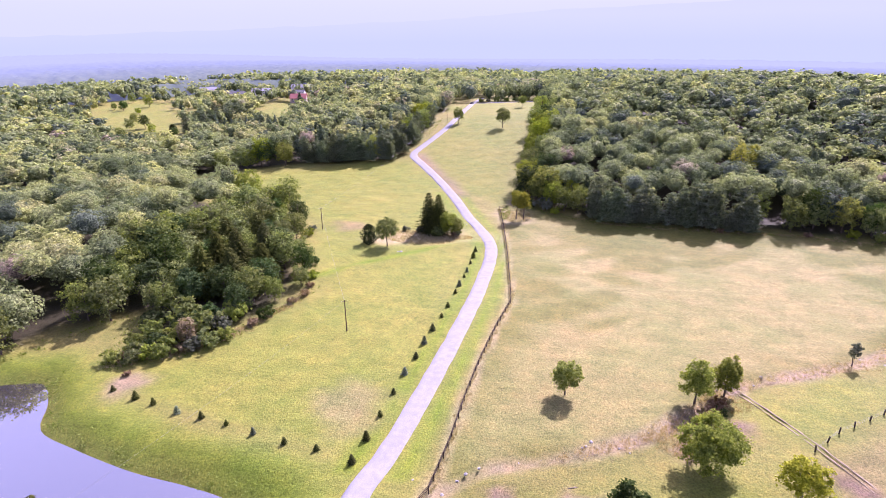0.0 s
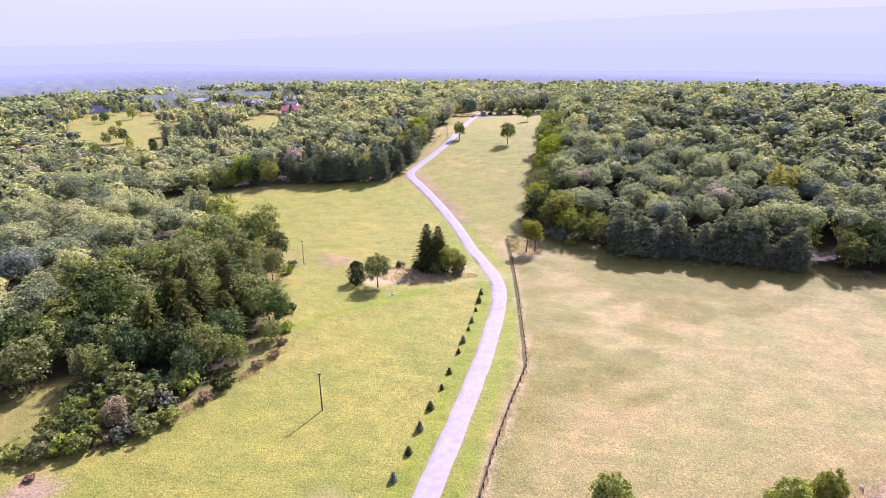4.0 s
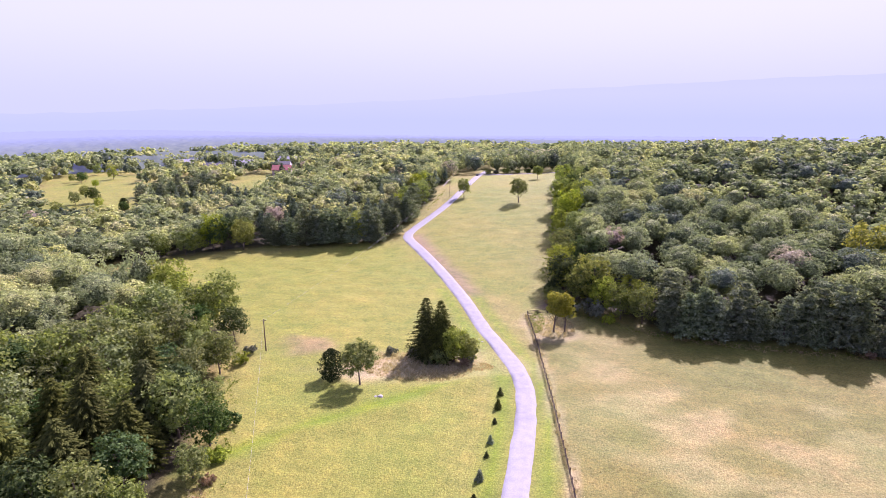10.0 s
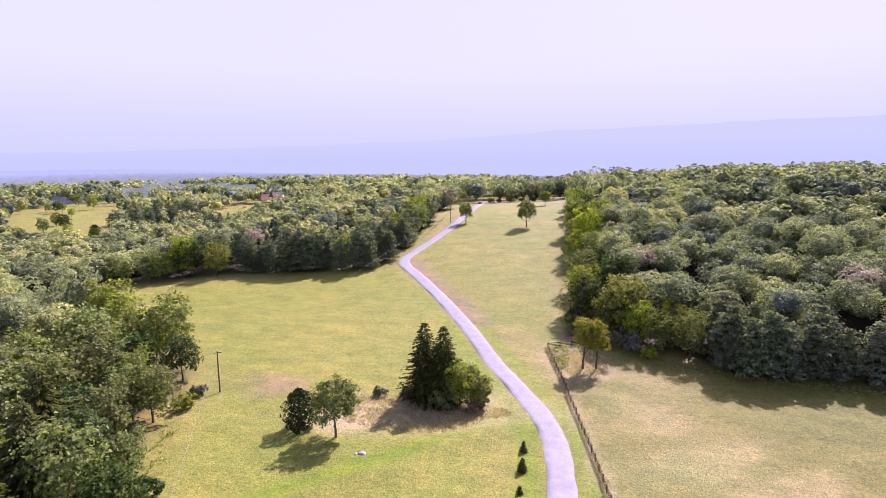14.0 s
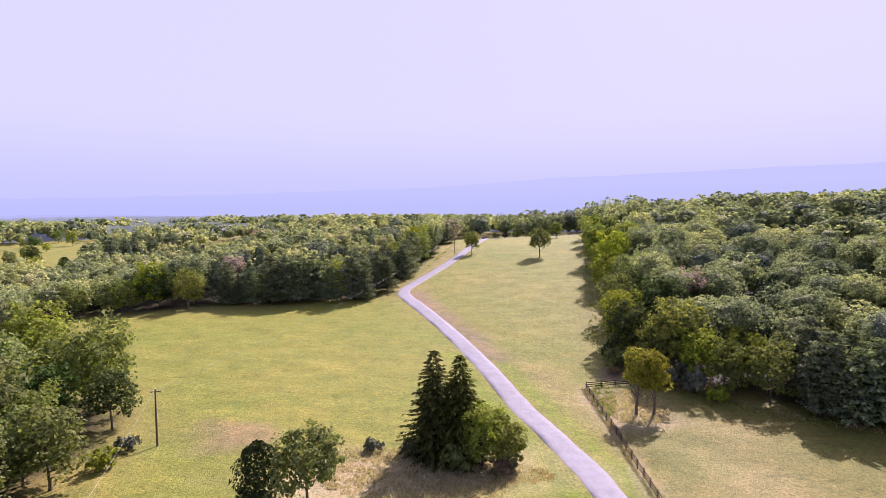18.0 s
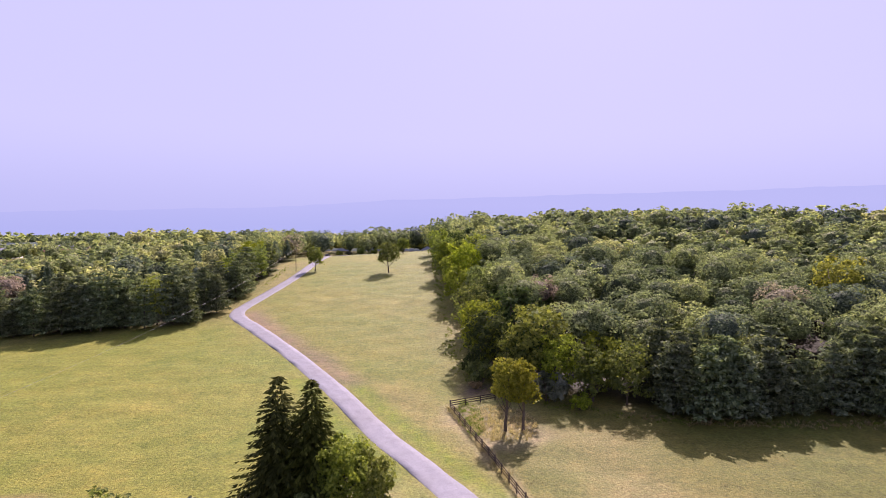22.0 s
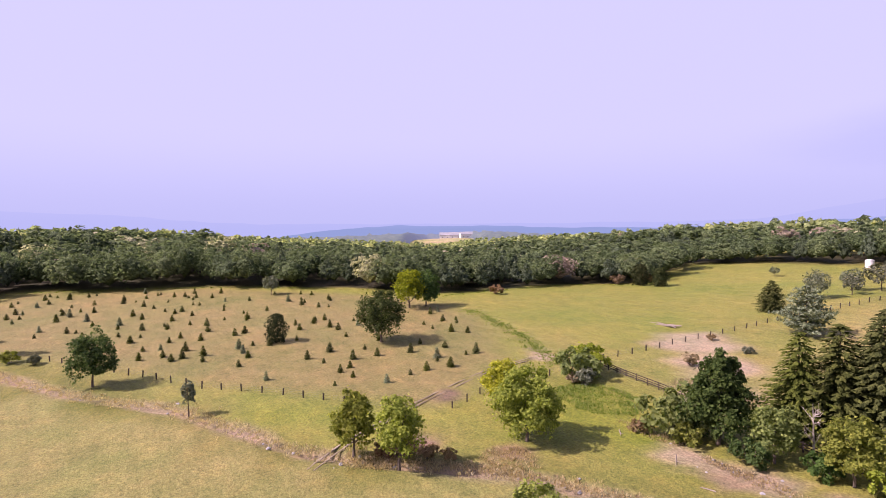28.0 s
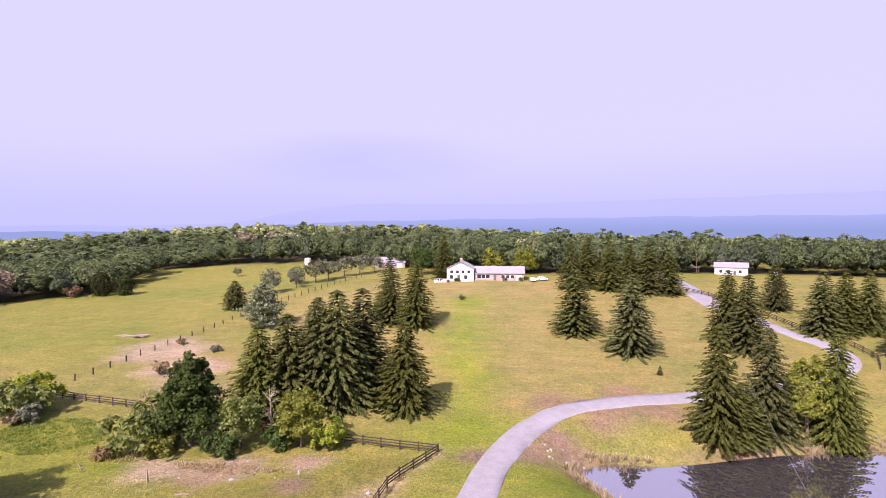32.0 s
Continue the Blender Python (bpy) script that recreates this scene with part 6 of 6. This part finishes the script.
car(-5.5, -211.5, 95, CAR_WHITE, "white car parked at the end of the farmhouse")
car(-9.0, -214.0, 20, CAR_WHITE, "white pickup parked beside the farmhouse drive")
car(-111.0, -255.0, 70, CAR_WHITE, "white car parked beside the small house")
car(-36.2, 343, 80, CAR_DARK, "dark car standing at the top of the drive")

# log pile, stray logs, stones
logs = thing("log_pile", "heap of pale weathered logs lying in the pasture", "logs", m=Matrix.Translation((98, -128.6, land1(98, -128.6))))
g = np.random.default_rng(77)
for k in range(12):
    a, L = g.normal() * 0.35 + 0.1, g.uniform(2.5, 5.0)
    c = np.array([g.normal() * 1.6, g.normal() * 0.5, 0.15 + 0.14 * (k // 3)])
    dvec = np.array([math.cos(a), math.sin(a), g.normal() * 0.06]) * L / 2
    part("log", tube([c - dvec, c + dvec * 0.2, c + dvec], [0.15, 0.13, 0.09], 7), LOG_WOOD, logs)
for x, y, a, L in [(47.0, -63.5, 2.2, 4.2), (57.5, -64.5, 2.4, 2.6), (40.0, -60.0, 0.3, 1.8)]:
    z = land1(x, y) + 0.1
    dx, dy = math.cos(a) * L / 2, math.sin(a) * L / 2
    tagged(part("fallen_branch", join(tube([(x - dx, y - dy, z), (x, y, z + 0.04), (x + dx, y + dy, z)], [0.09, 0.075, 0.03], 6), tube([(x, y, z + 0.04), (x + dx * 0.5 - dy * 0.3, y + dy * 0.5 + dx * 0.3, z + 0.06)], [0.05, 0.015], 5)), LOG_WOOD), "pale barkless branch lying on the grass", "branch")
rock_mesh = []
for s in range(4):
    v, f = ico(2)
    gg = np.random.default_rng(600 + s)
    v = v * (1 + 0.22 * gg.normal(size=(len(v), 1)) * 0.6 + 0.12 * np.sin(3 * v[:, :1] + s)) * np.array([1, 0.8, 0.55])
    me = bpy.data.meshes.new("rock")
    me.from_pydata([tuple(q) for q in v.tolist()], [], [tuple(q) for q in f.tolist()])
    me.materials.append(STONE)
    rock_mesh.append(me)
spots_r = [(-18.6, 43.4, 0.7), (-19.6, 43.0, 0.4), (-0.9, 80.5, 0.3), (0.2, 79.0, 0.35), (12.5, -63, 0.25)]
for k in range(46):
    u = g.uniform(0, 1)
    p = smooth(DITCH, 3)
    q = p[int(u * (len(p) - 1))]
    spots_r.append((q[0] + g.normal() * 1.3, q[1] + g.normal() * 1.3, g.uniform(0.12, 0.42)))
for k in range(26):
    spots_r.append((-2 - 8 * g.uniform() + g.normal(), -80 - 5 * g.uniform() + g.normal(), g.uniform(0.1, 0.3)))
for k in range(24):
    a = g.uniform(0, 1)
    spots_r.append((28 + 24 * a + g.normal(), -68 + 1.5 * g.normal() + 4 * a * (1 - a), g.uniform(0.1, 0.35)))
for n, (x, y, s) in enumerate(spots_r):
    ob = tagged(new("rock", rock_mesh[n % 4]), "pale grey field stone lying in the weeds", "rock", "loose field stones")
    ob.matrix_basis = Matrix.LocRotScale((x, y, land1(x, y) - 0.1 * s - (0.6 if from_line(DITCH, [x], [y])[0] < 0.8 else 0)), Euler((0, 0, n * 1.7)), (s, s * g.uniform(0.8, 1.2), s))


# ---- weeds, reeds and the farm track ----
def tufts(name, label, spots_, mat, tall, wide, seed):
    """Clumps of bent blades, all in one mesh."""
    g = np.random.default_rng(seed)
    p = np.array(spots_, float)
    k, blades = len(p), 8
    z = land(p[:, 0], p[:, 1]) - 0.05
    base = np.repeat(np.column_stack([p, z]), blades, 0)
    n = len(base)
    a = g.uniform(0, 2 * math.pi, n)
    out = np.stack([np.cos(a), np.sin(a), np.zeros(n)], 1)
    side = np.stack([-np.sin(a), np.cos(a), np.zeros(n)], 1)
    base = base + out * g.uniform(0, wide, n)[:, None]
    h = np.repeat(g.uniform(0.6, 1.35, k), blades) * g.uniform(0.6, 1.2, n) * tall
    w = (0.08 + 0.14 * h)[:, None]
    tip = base + out * (h * g.uniform(0.2, 0.7, n))[:, None] + np.array([0, 0, 1.0]) * h[:, None]
    mid = (base * 0.5 + tip * 0.5) + np.array([0, 0, 1.0]) * (h * 0.1)[:, None]
    v = np.stack([base - side * w * 0.35, mid + side * w * 0.5, tip, mid - side * w * 0.5], 1).reshape(-1, 3)
    return tagged(part(name, (v, [(i, i + 1, i + 2, i + 3) for i in range(0, 4 * n, 4)]), mat), label, "weeds", kind="stuff")


g = np.random.default_rng(91)


def along(line, count, spread):
    p = smooth(line, 1.0)
    q = p[g.integers(0, len(p), count)]
    return q + g.normal(0, spread, q.shape)


def around(x, y, rx, ry, count):
    a, r = g.uniform(0, 2 * math.pi, count), np.sqrt(g.uniform(0, 1, count))
    return np.stack([x + rx * r * np.cos(a), y + ry * r * np.sin(a)], 1)


def dry(p):
    return p[(inside(POND, p[:, 0], p[:, 1]) > 0.3) & (from_line(ROAD, p[:, 0], p[:, 1]) > 3.1)]


edge = CLEAR + CLEAR[:1]
tufts("dry_weeds", "straw-coloured dry weeds and tall grass", dry(np.concatenate([along(DITCH[:7], 700, 1.3), along(FENCE_LINE, 700, 0.4), around(-15, 60, 15, 8, 1300), around(20, 93, 6, 8, 450), around(60, -92, 9, 5, 300), along([(-46, 14), (-38, 4), (-42, -12), (-50, -28), (-57, -35)], 500, 0.9)])), WEED_DRY, 0.42, 0.5, 1)
tufts("rust_weeds", "rust-brown weeds along ditch and banks", dry(np.concatenate([along(DITCH[:7], 500, 1.1), along([(66, -33), (61, -39), (55, -44), (46, -49), (38, -53)], 320, 0.9), around(60, -45, 4, 4, 200), around(55, -68, 6, 1.5, 120), around(38, -67, 8, 1.2, 120), along([(-46, 14), (-38, 4), (-42, -12), (-50, -28), (-69, -41)], 700, 0.9), around(0, 63.5, 5, 2.5, 250), along([(43, 95), (60, 90), (85, 87), (121, 84), (153, 76), (204, 66)], 1100, 0.9), around(72, -30, 5, 3.5, 300)])), WEED_RUST, 0.32, 0.6, 2)
tufts("green_weeds", "bright green weeds in the damp hollow", dry(np.concatenate([around(70, -73, 9, 6.5, 1100), along([(150, -97), (139, -96), (124, -93), (111, -89.5), (99, -85), (90, -82)], 800, 1.4), around(14.8, 96, 2.2, 8, 250), along(POND[:9], 800, 1.4)])), WEED_GREEN, 0.32, 0.5, 3)
tufts("reeds", "pale yellow reeds at the water's edge", dry(np.concatenate([along([(-12, -72), (-8.5, -77), (-8.5, -80)], 200, 0.7), along([(-11, -84), (-20, -85.2)], 40, 0.4), along([(-45, -93), (-58, -95.6), (-80, -100)], 120, 0.5)])), WEED_DRY, 0.9, 0.35, 4)
fringe = along(edge, 5200, 0.9)
fringe = fringe[(np.hypot(fringe[:, 0], fringe[:, 1] - 20) < 300) & ((fringe[:, 1] < 45) | (fringe[:, 0] > -48))]
tufts("edge_weeds", "rank green growth under the edge of the woods", fringe, WEED_GREEN, 0.4, 0.5, 5)



def ruts(name, label, line, gauge, half, seed):
    """Two worn wheel ruts with grass between them."""
    p = smooth(line, 1.0)
    d = np.gradient(p, axis=0)
    d /= np.hypot(d[:, 0], d[:, 1])[:, None]
    for side in (-1, 1):
        q = p + np.stack([-d[:, 1], d[:, 0]], 1) * gauge / 2 * side
        X, Y, Z = ribbon(q[::3].tolist(), half, 0.03, seed + side, 0.7, 0.16)
        tagged(grid_mesh(name, X, Y, Z + 0.10, DIRT), label, "track", kind="structure")


ruts("track", "bare earth wheel rut of the farm track", [(72, -21), (77, -27.5), (82, -36), (87, -46), (92, -58), (95, -67), (97, -82)], 1.1, 0.15, 8)
